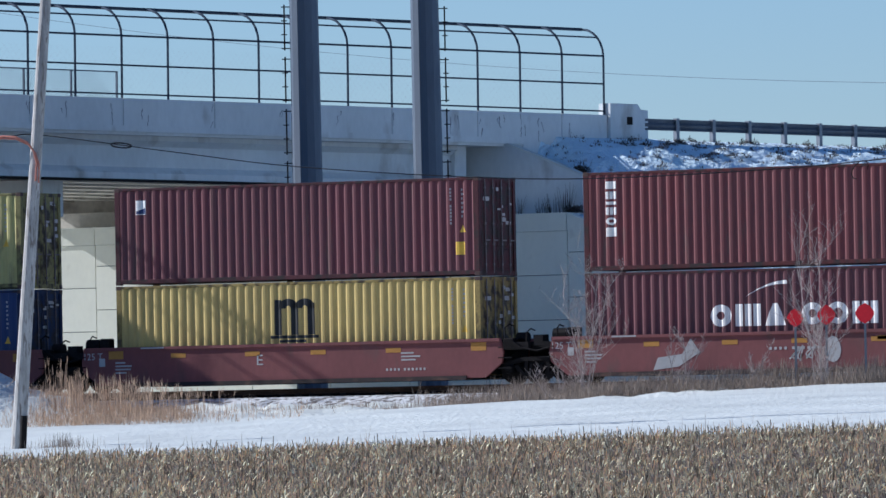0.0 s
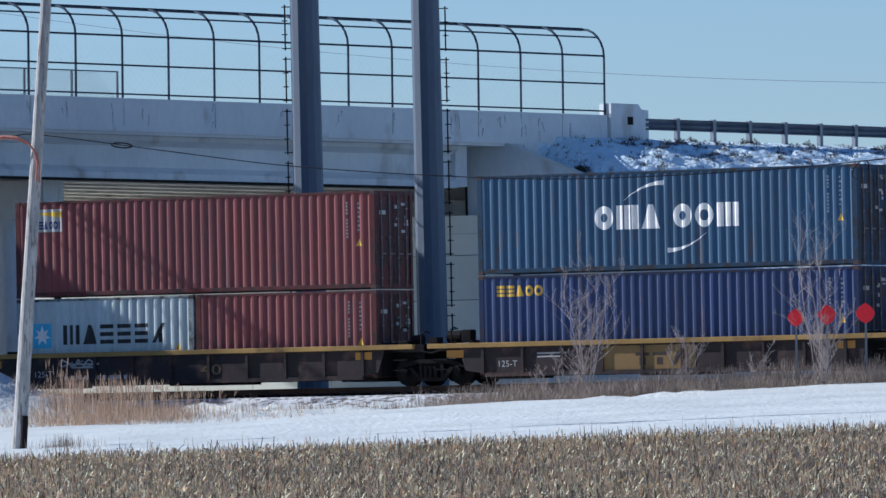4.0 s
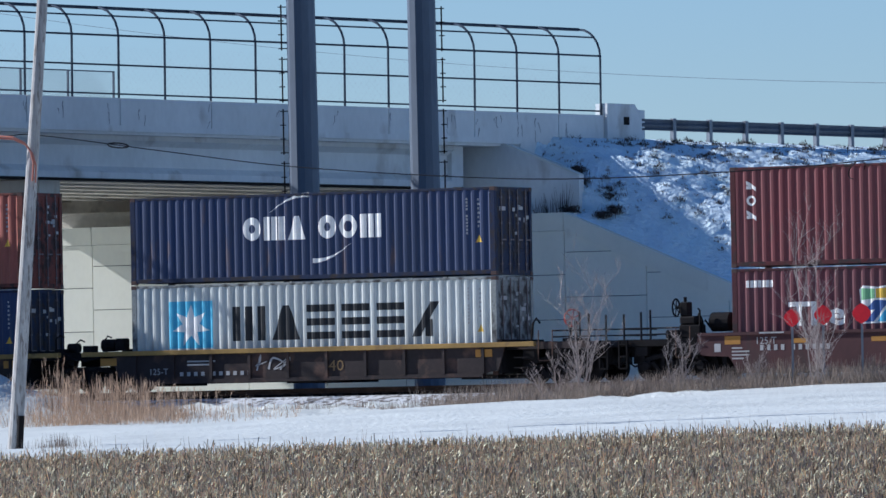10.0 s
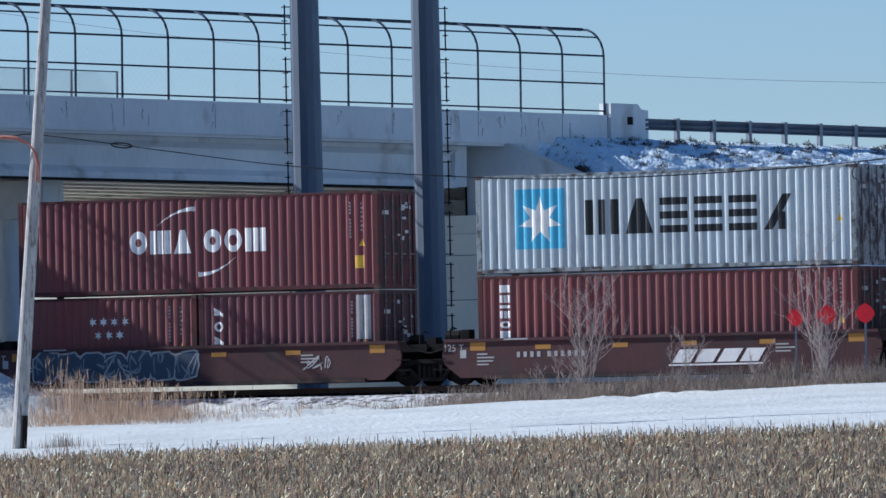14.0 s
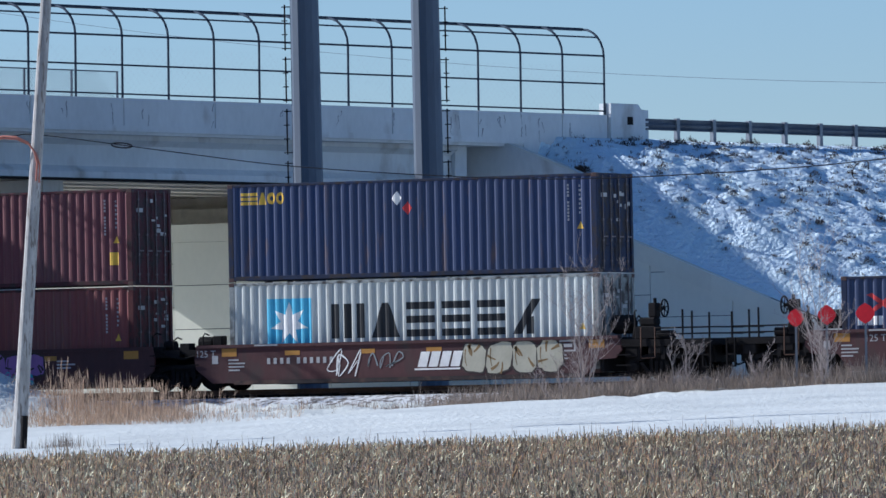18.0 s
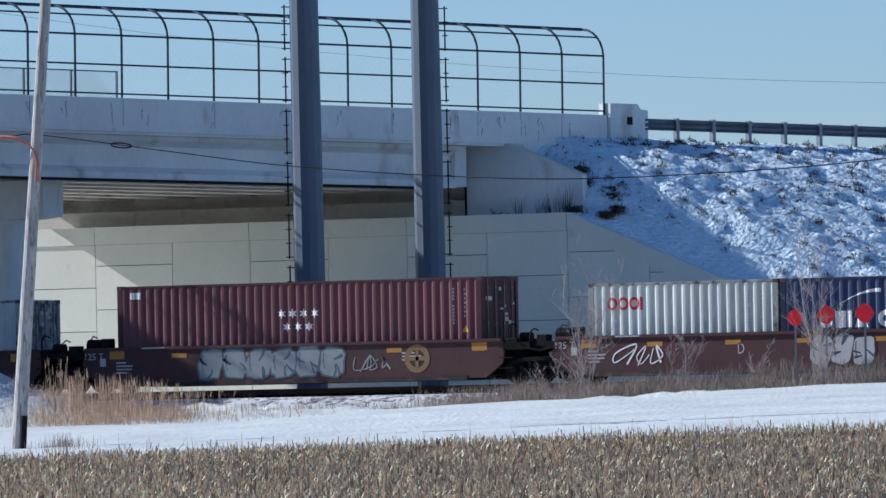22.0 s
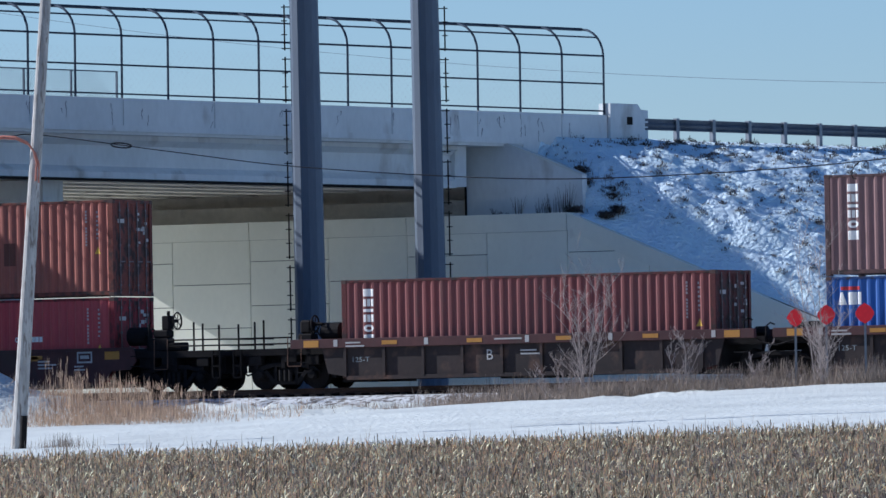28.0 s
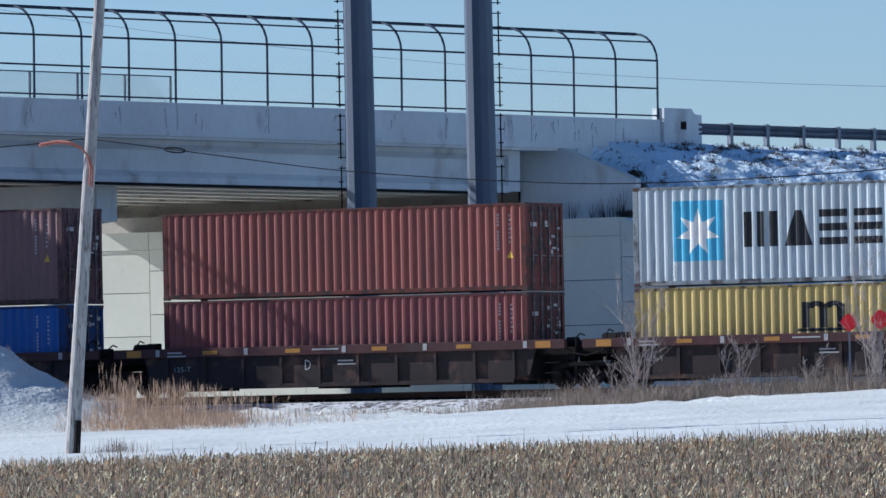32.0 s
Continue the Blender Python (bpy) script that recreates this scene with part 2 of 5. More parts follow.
def overpass():
    br = thing("overpass", BRIDGE, "grey concrete road overpass on girders with a curved pedestrian fence", "bridge", "", "structure")
    part("deck", boxes((-130, 25.4, 0.05, 18.0, 9.70, 9.88)), M_CONC, br)
    part("deck_edge", boxes((-130, 23.6, -0.06, 0.05, 9.79, 9.99)), M_CONC, br)
    for y0 in (0.0, 17.6):
        a = -60.0
        while a < 27.5:
            e = min(a + 4.07, 27.7)
            bm = B()
            s = 1 if y0 == 0 else -1
            y = y0 if y0 == 0 else 18.0
            prism(bm, ((y, 9.87), (y, 10.86), (y + s * 0.28, 10.88), (y + s * 0.32, 10.2), (y + s * 0.45, 9.87)), a + 0.014, e - 0.016, "x")
            part("parapet_section", bm, M_CONC, br)
            a = e
    bm = B()
    prism(bm, ((27.74, 9.3), (29.6, 9.3), (29.6, 11.06), (29.25, 11.08), (29.1, 11.26), (27.74, 11.26)), -0.12, 0.42)
    part("end_pylon", bm, M_CONC, br)
    part("pylon_recess", boxes((28.55, 28.83, -0.126, -0.1, 10.55, 10.82)), M_BLACK, br)
    part("parapet_foot", boxes((23.6, 29.8, 0.02, 0.5, 9.4, 9.87)), M_CONC, br)
    for k in range(8):
        y = 1.0 + k * 2.28
        bm = B()
        prism(bm, ((y - 0.42, 9.70), (y - 0.42, 9.56), (y - 0.1, 9.38), (y - 0.1, 8.72), (y - 0.36, 8.52), (y - 0.36, 8.30), (y + 0.36, 8.30), (y + 0.36, 8.52),
                   (y + 0.1, 8.72), (y + 0.1, 9.38), (y + 0.42, 9.56), (y + 0.42, 9.70)), -130, 21.0, "x")
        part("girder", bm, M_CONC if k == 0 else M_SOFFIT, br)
    part("end_diaphragm", boxes((21.0, 21.55, 0.7, 17.4, 8.35, 9.7)), M_CONC, br)
    bm = B()
    tube(bm, (-60, 0.62, 8.27), (19.5, 0.62, 8.27), 0.05, seg=6)
    part("utility_conduit", bm, M_BLACK, br, "thin black conduit below the edge girder")
    # cracks, run-off stains and weeds on the parapet
    rnd = random.Random(77)
    for a in (-9.4, -7.0, -5.6, -3.1, -1.2, 1.1, 2.6, 4.6, 6.1, 9.0, 12.2, 14.9, 17.4, 20.2, 21.6, 22.6, 23.6, 24.4, 25.8):
        bm = B()
        for k in range(3 if a > 20 else 2):
            top, c = rnd.uniform(10.2, 10.82), a + rnd.gauss(0, 0.12)
            low = max(9.88, top - rnd.uniform(0.15, 0.55))
            edge = []
            for i in range(6):
                c += rnd.gauss(0, 0.022)
                edge.append((c, top + (low - top) * i / 5, rnd.uniform(0.008, 0.03) * (1 - 0.14 * i)))
            prism(bm, [(x - w, z) for x, z, w in edge] + [(x + w, z) for x, z, w in reversed(edge)], -0.006 - 0.002 * k, 0.01)
        part("stain", bm, M_STAIN, br)
    # curved fence
    def rib(a):
        r = 0.98
        pts = [(a, 0.14, 10.86), (a, 0.14, 12.82)]
        pts += [(a, 0.14 + r * (1 - math.cos(u)), 12.82 + r * math.sin(u)) for u in (0.26, 0.52, 0.79, 1.05, 1.31, 1.571)]
        return pts
    posts = [27.7 - 2.045 * i for i in range(22)]
    bm = B()
    pipe(bm, [(0, p[1], p[2]) for p in rib(0)], 0.042)
    post = mesh_of("fence_post", bm, M_FENCE)
    for a in posts:
        part("fence_post", post, None, br).location = (a, 0, 0)
    for y, z, r in ((0.14, 11.0, 0.028), (0.14, 11.92, 0.03), (0.14, 12.86, 0.034), (0.42, 13.5, 0.028), (1.12, 13.80, 0.055)):
        bm = B()
        tube(bm, (posts[-1], y, z), (27.7, y, z), r, seg=6)
        part("fence_rail", bm, M_FENCE, br)
    # woven wire, fine on the whole length and denser on the lower panel
    bm = B()
    span = rib(0)
    for a0 in posts[1:15]:
        for k in range(-4, 9):
            for s in (1, -1):
                p = max(0, k * 0.26)
                x0, x1 = k * 0.26, k * 0.26 + 1.64
                lo, hi = max(0, -x0), min(1.64, 2.045 - x0)
                if hi > lo:
                    c0, c1 = x0 + lo, x0 + hi
                    if s < 0:
                        c0, c1 = 2.045 - c0, 2.045 - c1
                    tube(bm, (a0 + c0, 0.14, 10.86 + lo), (a0 + c1, 0.14, 10.86 + hi), 0.0013, seg=3)
    part("wire_mesh", bm, mat("wire", (0.32, 0.34, 0.37), 0.5, 0.5), br)
    bm = B()
    for i in range(112):
        x0 = -6.9 + i * 0.107
        for s in (1, -1):
            xa, xb = x0, x0 + 0.82 * s
            end = min(5.1, max(-7, xb))
            u = (end - xa) / (xb - xa)
            tube(bm, (xa, 0.30, 10.88), (end, 0.30, 10.88 + 0.82 * u), 0.0045, seg=3)
            if s < 0 and xb > 4.2:
                tube(bm, (5.1, 0.30, 11.70 - 0.82 * (5.1 - xb) / 0.82), (xb, 0.30, 11.70), 0.006, seg=3)
    box(bm, -7, 5.15, 0.28, 0.32, 11.69, 11.73)
    for a in (-5, -3, -1.0, 1.05, 3.1, 5.1):
        box(bm, a, a + 0.05, 0.27, 0.33, 10.86, 11.73)
    part("guard_panel", bm, mat("panel_wire", (0.10, 0.12, 0.15), 0.5, 0.4), br)


overpass()


def pier():
    p = thing("bridge_pier", pose(-136.5, 13.4, 0, 0, 0, 4), "concrete pier with round columns and a cap beam", "bridge pier", "", "structure")
    bm = B()
    prism(bm, ((-14, 8.6), (-14, 9.75), (3.15, 9.75), (3.15, 8.6), (2.5, 8.52), (-13.5, 8.52)), -0.75, 0.75)
    part("cap_beam", bm, M_CONC, p)
    for x in (-12.6, -7.9, -3.2, 1.6):
        bm = B()
        tube(bm, (x, 0, 2.2), (x, 0, 8.55), 0.55, seg=28)
        part("column", bm, M_CONC, p)


pier()


def abutment():
    w = thing("abutment_wall", pose(0, WALL_Y, 1.5), "cream precast concrete panel wall below the overpass", "retaining wall", "", "structure")
    part("backing", boxes((-160, -123.15, 0.12, 0.3, 0.0, 7.1)), M_JOINT, w)
    bm = B()
    prism(bm, ((-123.15, 0), (-106, 0), (-106, 0.2), (-123.15, 7.05)), 0.12, 0.3)
    part("backing", bm, M_JOINT, w)
    def crest(x):
        return 7.16 if x <= -123.15 else 7.16 - (x + 123.15) * 0.415
    cols = [-123.15 + 2.98 * i for i in range(-13, 6)]
    for i, x in enumerate(cols):
        x1 = x + 2.98
        z = -0.10 + (0.74 if i % 2 else 0.0) - 0.74
        while z < 6.6:
            a, b = max(0.0, z), z + 1.485
            rim = [(u, crest(u) - 0.6) for u in (x + 0.012, x1 - 0.012)]
            if x < -123.2:
                rim = [(u, 6.55) for u, _ in rim]
            quad = [(x + 0.012, a + 0.012), (x1 - 0.012, a + 0.012), (x1 - 0.012, b - 0.012), (x + 0.012, b - 0.012)]
            cut = []
            for p, q in zip(quad, quad[1:] + quad[:1]):
                fp, fq = [v[1] - (rim[0][1] + (rim[1][1] - rim[0][1]) * (v[0] - rim[0][0]) / (x1 - x - 0.024)) for v in (p, q)]
                if fp <= 0:
                    cut.append(p)
                if (fp < 0) != (fq < 0):
                    t = fp / (fp - fq)
                    cut.append((p[0] + (q[0] - p[0]) * t, p[1] + (q[1] - p[1]) * t))
            if len(cut) > 2:
                bm = B()
                prism(bm, cut, 0, 0.12)
                part("panel", bm, M_PANEL, w)
            z += 1.485
    for i in range(-7, 0):
        x = -123.15 + 5.96 * i
        part("coping", boxes((x + 0.012, x + 5.95, -0.05, 0.35, 6.56, 7.16)), M_PANEL, w)
    x = -123.15
    for i in range(3):
        bm = B()
        x1 = x + 5.2
        prism(bm, ((x + 0.01, crest(x) - 0.6), (x1, crest(x1) - 0.6), (x1, crest(x1)), (x + 0.01, crest(x))), -0.05, 0.35)
        part("coping", bm, M_PANEL, w)
        x = x1
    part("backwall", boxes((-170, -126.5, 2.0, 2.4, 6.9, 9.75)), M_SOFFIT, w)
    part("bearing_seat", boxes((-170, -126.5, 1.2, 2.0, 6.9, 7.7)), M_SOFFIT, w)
    bm = B()
    prism(bm, ((-127.34, 6.9), (-123.05, 6.9), (-123.05, 8.38), (-126.55, 9.80), (-127.34, 9.80)), 1.0, 1.35)
    part("wing_wall", bm, M_CONC, w)
    bm = B()
    prism(bm, ((-123.05, 8.38), (-126.5, 9.785), (-126.5, 9.83), (-125.4, 9.40), (-124.2, 8.93), (-123.6, 8.68), (-123.05, 8.44)), 0.99, 1.37)
    part("snow_cap", bm, M_SNOW, w, "thin snow lying on the sloping wall top")
    part("wall_joint", boxes((-127.40, -127.345, 0.95, 1.3, 7.1, 9.75)), M_BLACK, w)
    part("bench", boxes((-170, -122.9, 0.3, 1.2, 6.8, 7.135)), M_CONC, w)


abutment()


def guardrail():
    g = thing("guardrail", BRIDGE @ pose(0, 0, 0.36), "galvanised steel guardrail on posts along the road edge", "guardrail")
    bm = B()
    prism(bm, ((-0.16, 10.05), (-0.10, 10.12), (-0.16, 10.22), (-0.10, 10.3), (-0.16, 10.4), (-0.13, 10.42), (-0.06, 10.3), (-0.12, 10.22), (-0.06, 10.12), (-0.13, 10.03)), 29.45, 90, "x")
    part("beam", bm, mat("dark_beam_steel", (0.10, 0.115, 0.14), 0.5, 0.3, 0.25, 1.0, 10.0), g)
    bm = boxes((-0.075, 0.075, 0.0, 0.16, 9.1, 10.46))
    post = mesh_of("post", bm, M_GALV)
    bm = boxes((-0.07, 0.07, -0.07, 0.0, 10.05, 10.4))
    block = mesh_of("block", bm, M_GALV)
    for i in range(33):
        part("post", post, None, g).location = (31.02 + 1.83 * i, -0.2, 0)
        part("block", block, None, g).location = (31.02 + 1.83 * i, -0.02, 0)


guardrail()


def steel_pole(x, y, base, side, label):
    """A twelve-sided shaft with removable ladder sections on one side."""
    p = thing("steel_monopole", pose(x, y, base), label, "utility pole", "transmission poles beside the overpass")
    bm = B()
    tube(bm, (0, 0, 0), (-0.12, 0, 26), 0.49, 0.40, seg=12)
    part("shaft", bm, M_POLE, p)
    part("base_plate", boxes((-0.7, 0.7, -0.7, 0.7, -0.1, 0.05)), M_GALV, p)
    way = Vector((0.8914, 0.4527, 0)) * side
    for i in range(10):
        z0 = 1.3 + i * 1.62
        c = Vector((-0.0046 * z0, 0, 0))
        bm = B()
        tube(bm, c + way * 0.62 + Vector((0, 0, z0)), c + way * 0.62 + Vector((0, 0, z0 + 1.42)), 0.026, seg=5)
        for k in range(4):
            z = z0 + 0.06 + k * 0.43
            tube(bm, c + way * (0.38 if k in (0, 3) else 0.54) + Vector((0, 0, z)), c + way * 0.72 + Vector((0, 0, z)), 0.018, seg=5)
        part("ladder_section", bm, M_BLACK, p)
    return p


M_POLE = mat("dull_galvanised_pole", (0.10, 0.124, 0.162), 0.6, 0.1, 0.15, 0.8, 9.0, 0.0, (0.09, 0.11, 0.145), 0.55, 0.1, (2, 2, 0.3))
steel_pole(-122.75, 11.0, 2.4, -1, "tall grey galvanised steel monopole with climbing bolts")
steel_pole(-121.6, 17.0, 2.5, 1, "tall grey galvanised steel monopole with climbing bolts near the abutment")


def wood_pole():
    p = thing("wooden_pole", pose(-106.4, -36, 1.25), "leaning weathered wooden utility pole with an orange guard", "utility pole")
    bm = B()
    lean = Vector((1.05, 0.0, 11.2)) / 11.2
    tube(bm, (0, 0, -0.3), lean * 13, 0.19, 0.13, seg=14)
    part("shaft", bm, M_WOOD, p)
    bm = B()
    tube(bm, (0.22, -0.1, 0.0), (0.28, -0.1, 0.85), 0.09, 0.09, seg=10)
    part("ground_guard", bm, M_BLACK, p)
    bm = B()
    pts = [lean * h + Vector((dx, -0.2 - dy, 0)) for h, dx, dy in ((6.75, 0.16, 0), (7.2, 0.16, 0), (7.5, 0.06, 0.02), (7.72, -0.12, 0.05), (7.86, -0.42, 0.1), (7.9, -0.8, 0.1), (7.84, -1.3, 0.1))]
    pipe(bm, pts, 0.026, 8)
    pipe(bm, [q + Vector((0.075 - 0.02 * i, 0.02, -0.05)) for i, q in enumerate(pts)], 0.022, 8)
    part("orange_conduit", bm, mat("orange_plastic", (0.52, 0.20, 0.14), 0.6), p, "faded orange cable conduit")


wood_pole()


def wire(name, p, q, sag, r, label):
    bm = B()
    p, q = Vector(p), Vector(q)
    pts = [p.lerp(q, i / 24) - Vector((0, 0, sag * 4 * (i / 24) * (1 - i / 24))) for i in range(25)]
    pipe(bm, pts, r, 5)
    solid(name, bm, M_GALV, label, "cable", "overhead cables")

# ---- train ----
PITCH, FLAT, RAMP, DEEP = 0.2806, 0.074, 0.068, 0.04


def wave(u, length):
    """Depth of the corrugated side at u metres from the left end."""
    n = round((length - 0.36) / PITCH)
    p = (length - 0.36) / n
    k = (u - 0.18) % p
    if u < 0.18 or u > length - 0.18:
        return 0.0
    if k < FLAT:
        return 0.004
    if k < FLAT + RAMP:
        return 0.004 + DEEP * (k - FLAT) / RAMP
    if k < p - RAMP:
        return 0.004 + DEEP
    return 0.004 + DEEP - DEEP * (k - p + RAMP) / RAMP


def breaks(length):
    n = round((length - 0.36) / PITCH)
    p = (length - 0.36) / n
    out = []
    for i in range(n):
        a = 0.18 + i * p
        out += [a, a + FLAT, a + FLAT + RAMP, a + p - RAMP]
    return out + [length - 0.18]


KIT = {}


def kit(length, height, colour, grime):
    """The meshes of one size and colour of container."""
    key = (length, height, colour)
    if key in KIT:
        return KIT[key]
    m = paint(colour, COLOURS[colour], grime)
    worn_shaded_m = worn_shaded(colour, COLOURS[colour])
    L, H, W = length, height, 2.438
    k = {}
    bm = B()
    us = breaks(L)
    row = []
    for u in us:
        y = wave(u - 1e-6 if u > L - 0.2 else u + 1e-6, L)
        row.append((bm.verts.new((u, y, 0.15)), bm.verts.new((u, y, H - 0.085))))
    for a, b in zip(row, row[1:]):
        bm.faces.new((a[0], b[0], b[1], a[1]))
    k["side_panel"] = mesh_of("side_panel", bm, m)
    k["far_side_panel"] = mesh_of("side_panel", boxes((0.18, L - 0.18, W - 0.05, W - 0.02, 0.15, H - 0.11)), m)
    k["top_rail"] = mesh_of("top_rail", boxes((0.17, L - 0.17, 0, 0.07, H - 0.09, H - 0.01, 0.008)), worn_shaded_m)
    k["bottom_rail"] = mesh_of("bottom_rail", boxes((0.17, L - 0.17, 0, 0.06, 0.035, 0.16, 0.008)), worn_shaded_m)
    k["corner_post"] = mesh_of("corner_post", boxes((0, 0.17, 0, 0.15, 0.1, H - 0.1, 0.012)), worn_shaded_m)
    bm = boxes((0, 0.178, -0.005, 0.16, 0, 0.118, 0.01))
    k["corner_casting"] = mesh_of("corner_casting", bm, MATS["paint_casting"])
    k["roof"] = mesh_of("roof", boxes((0.03, L - 0.03, 0.03, W - 0.03, H - 0.04, H - 0.012)), m)
    k["floor"] = mesh_of("floor", boxes((0.03, L - 0.03, 0.06, W - 0.06, 0.04, 0.15)), m)
    k["front_panel"] = mesh_of("front_panel", boxes((0.03, 0.06, 0.15, W - 0.15, 0.15, H - 0.1)), m)
    bm = B()
    hw = (W - 0.3) / 2
    ys = [0, 0.05]
    zs = [0.17 + (H - 0.3) * i / 4 for i in range(5)]
    box(bm, L - 0.075, L - 0.045, 0.01, hw - 0.01, 0.15, H - 0.11)
    for a, b in zip(zs, zs[1:]):
        box(bm, L - 0.05, L - 0.03, 0.06, hw - 0.06, a + 0.05, b - 0.04, 0.008)
    # The door end's shade, away from the sun, is put into its colour.
    k["door"] = mesh_of("door", bm, worn_shaded_m)
    bm = B()
    tube(bm, (L - 0.005, 0, 0.08), (L - 0.005, 0, H - 0.06), 0.018, seg=6)
    for z in (0.3, 0.9, 1.5, H - 0.35):
        box(bm, L - 0.03, L + 0.012, -0.045, 0.045, z, z + 0.06)
    box(bm, L - 0.01, L + 0.02, -0.02, 0.26, 1.02, 1.06)
    k["lock_rod"] = mesh_of("lock_rod", bm, MATS["paint_rod"])
    k["door_header"] = mesh_of("door_header", boxes((L - 0.1, L - 0.01, 0.14, W - 0.14, H - 0.115, H - 0.005)), worn_shaded_m)
    k["door_sill"] = mesh_of("door_sill", boxes((L - 0.1, L - 0.01, 0.14, W - 0.14, 0.0, 0.15)), worn_shaded_m)
    bm = B()
    rnd = random.Random(colour)
    for i in range(9):
        y, z = rnd.uniform(1.2, 2.1), H - rnd.uniform(0.35, 1.5)
        box(bm, L - 0.028, L - 0.024, y, y + rnd.uniform(0.1, 0.3), z, z + rnd.uniform(0.05, 0.12))
    box(bm, L - 0.028, L - 0.024, 0.35, 0.75, H - 0.7, H - 0.58)
    k["door_marking"] = mesh_of("door_marking", bm, INK["pale"])
    KIT[key] = k
    return k


COLOURS = dict(
    maroon=(0.118, 0.018, 0.026), brown=(0.150, 0.021, 0.023), red_brown=(0.175, 0.031, 0.028), brick=(0.22, 0.048, 0.030), orange_brown=(0.29, 0.070, 0.042), rose_brown=(0.20, 0.098, 0.093),
    bright_red=(0.432, 0.036, 0.048), navy=(0.005, 0.021, 0.085), royal_blue=(0.014, 0.088, 0.34), teal_blue=(0.020, 0.075, 0.15),
    deep_blue=(0.006, 0.028, 0.12), yellow=(0.54, 0.39, 0.11), olive_yellow=(0.432, 0.384, 0.132), pale_grey=(0.5, 0.55, 0.56), pale_blue=(0.47, 0.53, 0.52), off_white=(0.6, 0.61, 0.54),
    silver_grey=(0.52, 0.535, 0.5))
INK = {k: mat("ink_" + k, c, 0.55, 0, 0.1, 2.0, 14.0) for k, c in dict(
    white=(0.90, 0.86, 0.80), pale=(0.46, 0.44, 0.42), black=(0.02, 0.02, 0.022), navy=(0.03, 0.05, 0.14), yellow=(0.72, 0.45, 0.05), amber=(0.46, 0.22, 0.04),
    red=(0.55, 0.04, 0.04), sky=(0.13, 0.48, 0.68), cosco=(0.05, 0.10, 0.28), green=(0.25, 0.5, 0.25), purple=(0.30, 0.14, 0.34), cyan=(0.10, 0.38, 0.44),
    silver=(0.27, 0.29, 0.29), cream=(0.50, 0.46, 0.34), ttx=(0.25, 0.155, 0.05), dark=(0.05, 0.035, 0.03), gold=(0.24, 0.15, 0.06), rusted=(0.13, 0.045, 0.032), slate=(0.07, 0.09, 0.12), teal=(0.09, 0.13, 0.155)).items()}
mat("paint_casting", (0.10, 0.06, 0.05), 0.7, 0.2, 0.3)
mat("paint_rod", (0.16, 0.13, 0.13), 0.5, 0.5, 0.3)
MOVING = []   # (thing, x at the start, y, z)


# --- painted marks: outlines in a unit of one letter height ---
def ring(x, z, r0, r1, a0=0, a1=360, sq=1.0):
    n = max(6, int(abs(a1 - a0) / 20))
    out = []
    for i in range(n):
        a, b = radians(a0 + (a1 - a0) * i / n), radians(a0 + (a1 - a0) * (i + 1) / n)
        out.append([(x + sq * r * math.cos(t), z + r * math.sin(t)) for r, t in ((r0, a), (r1, a), (r1, b), (r0, b))])
    return out


def rect(x, z, w, h, slant=0.0):
    return [[(x, z), (x + w, z), (x + w + slant, z + h), (x + slant, z + h)]]


def blocks(pattern, wide=0.8, gap=0.16, heavy=0.24):
    """A plain row of shapes the size of letters: o ring, u open ring, a wedge, v bars, h bands, r block, i bar, - space."""
    out, x = [], 0.0
    t = heavy
    for c in pattern:
        w = wide
        if c == "-":
            x += 0.45
            continue
        if c == "i":
            w = t
            out += rect(x, 0, t, 1)
        elif c == "o":
            out += ring(x + w / 2, 0.5, 0.5 - t, 0.5, sq=w)
        elif c == "u":
            out += ring(x + w / 2, 0.5, 0.5 - t * 1.15, 0.5, sq=w)
        elif c == "a":
            out += [[(x, 0), (x + w, 0), (x + w * 0.62, 1), (x + w * 0.38, 1)]]
        elif c == "v":
            w = wide * 1.2
            out += rect(x, 0, t * 1.1, 1) + rect(x + w / 2 - t * 0.5, 0, t, 1) + rect(x + w - t * 1.1, 0, t * 1.1, 1)
        elif c == "h":
            out += rect(x, 0, w, t) + rect(x, 0.5 - t * 0.5, w, t) + rect(x, 1 - t, w, t)
        elif c == "k":
            out += rect(x, 0, t * 1.2, 1, w - t * 1.2) + rect(x + w * 0.5, 0, t, 0.5)
        else:
            out += rect(x, 0, w, 1)
        x += w + gap
    return out


def place(shapes, x, z, sx, sz=None):
    sz = sx if sz is None else sz
    return [[(x + px * sx, z + pz * sz) for px, pz in s] for s in shapes]


def fit_to(shapes, x, z, w, h):
    xs = [p[0] for s in shapes for p in s]
    zs = [p[1] for s in shapes for p in s]
    a, b = min(xs), min(zs)
    return [[(x + (px - a) / (max(xs) - a) * w, z + (pz - b) / (max(zs) - b) * h) for px, pz in s] for s in shapes]


APART = ("emblem", "emblem_dots", "lettering", "emblem_square", "number_marking")


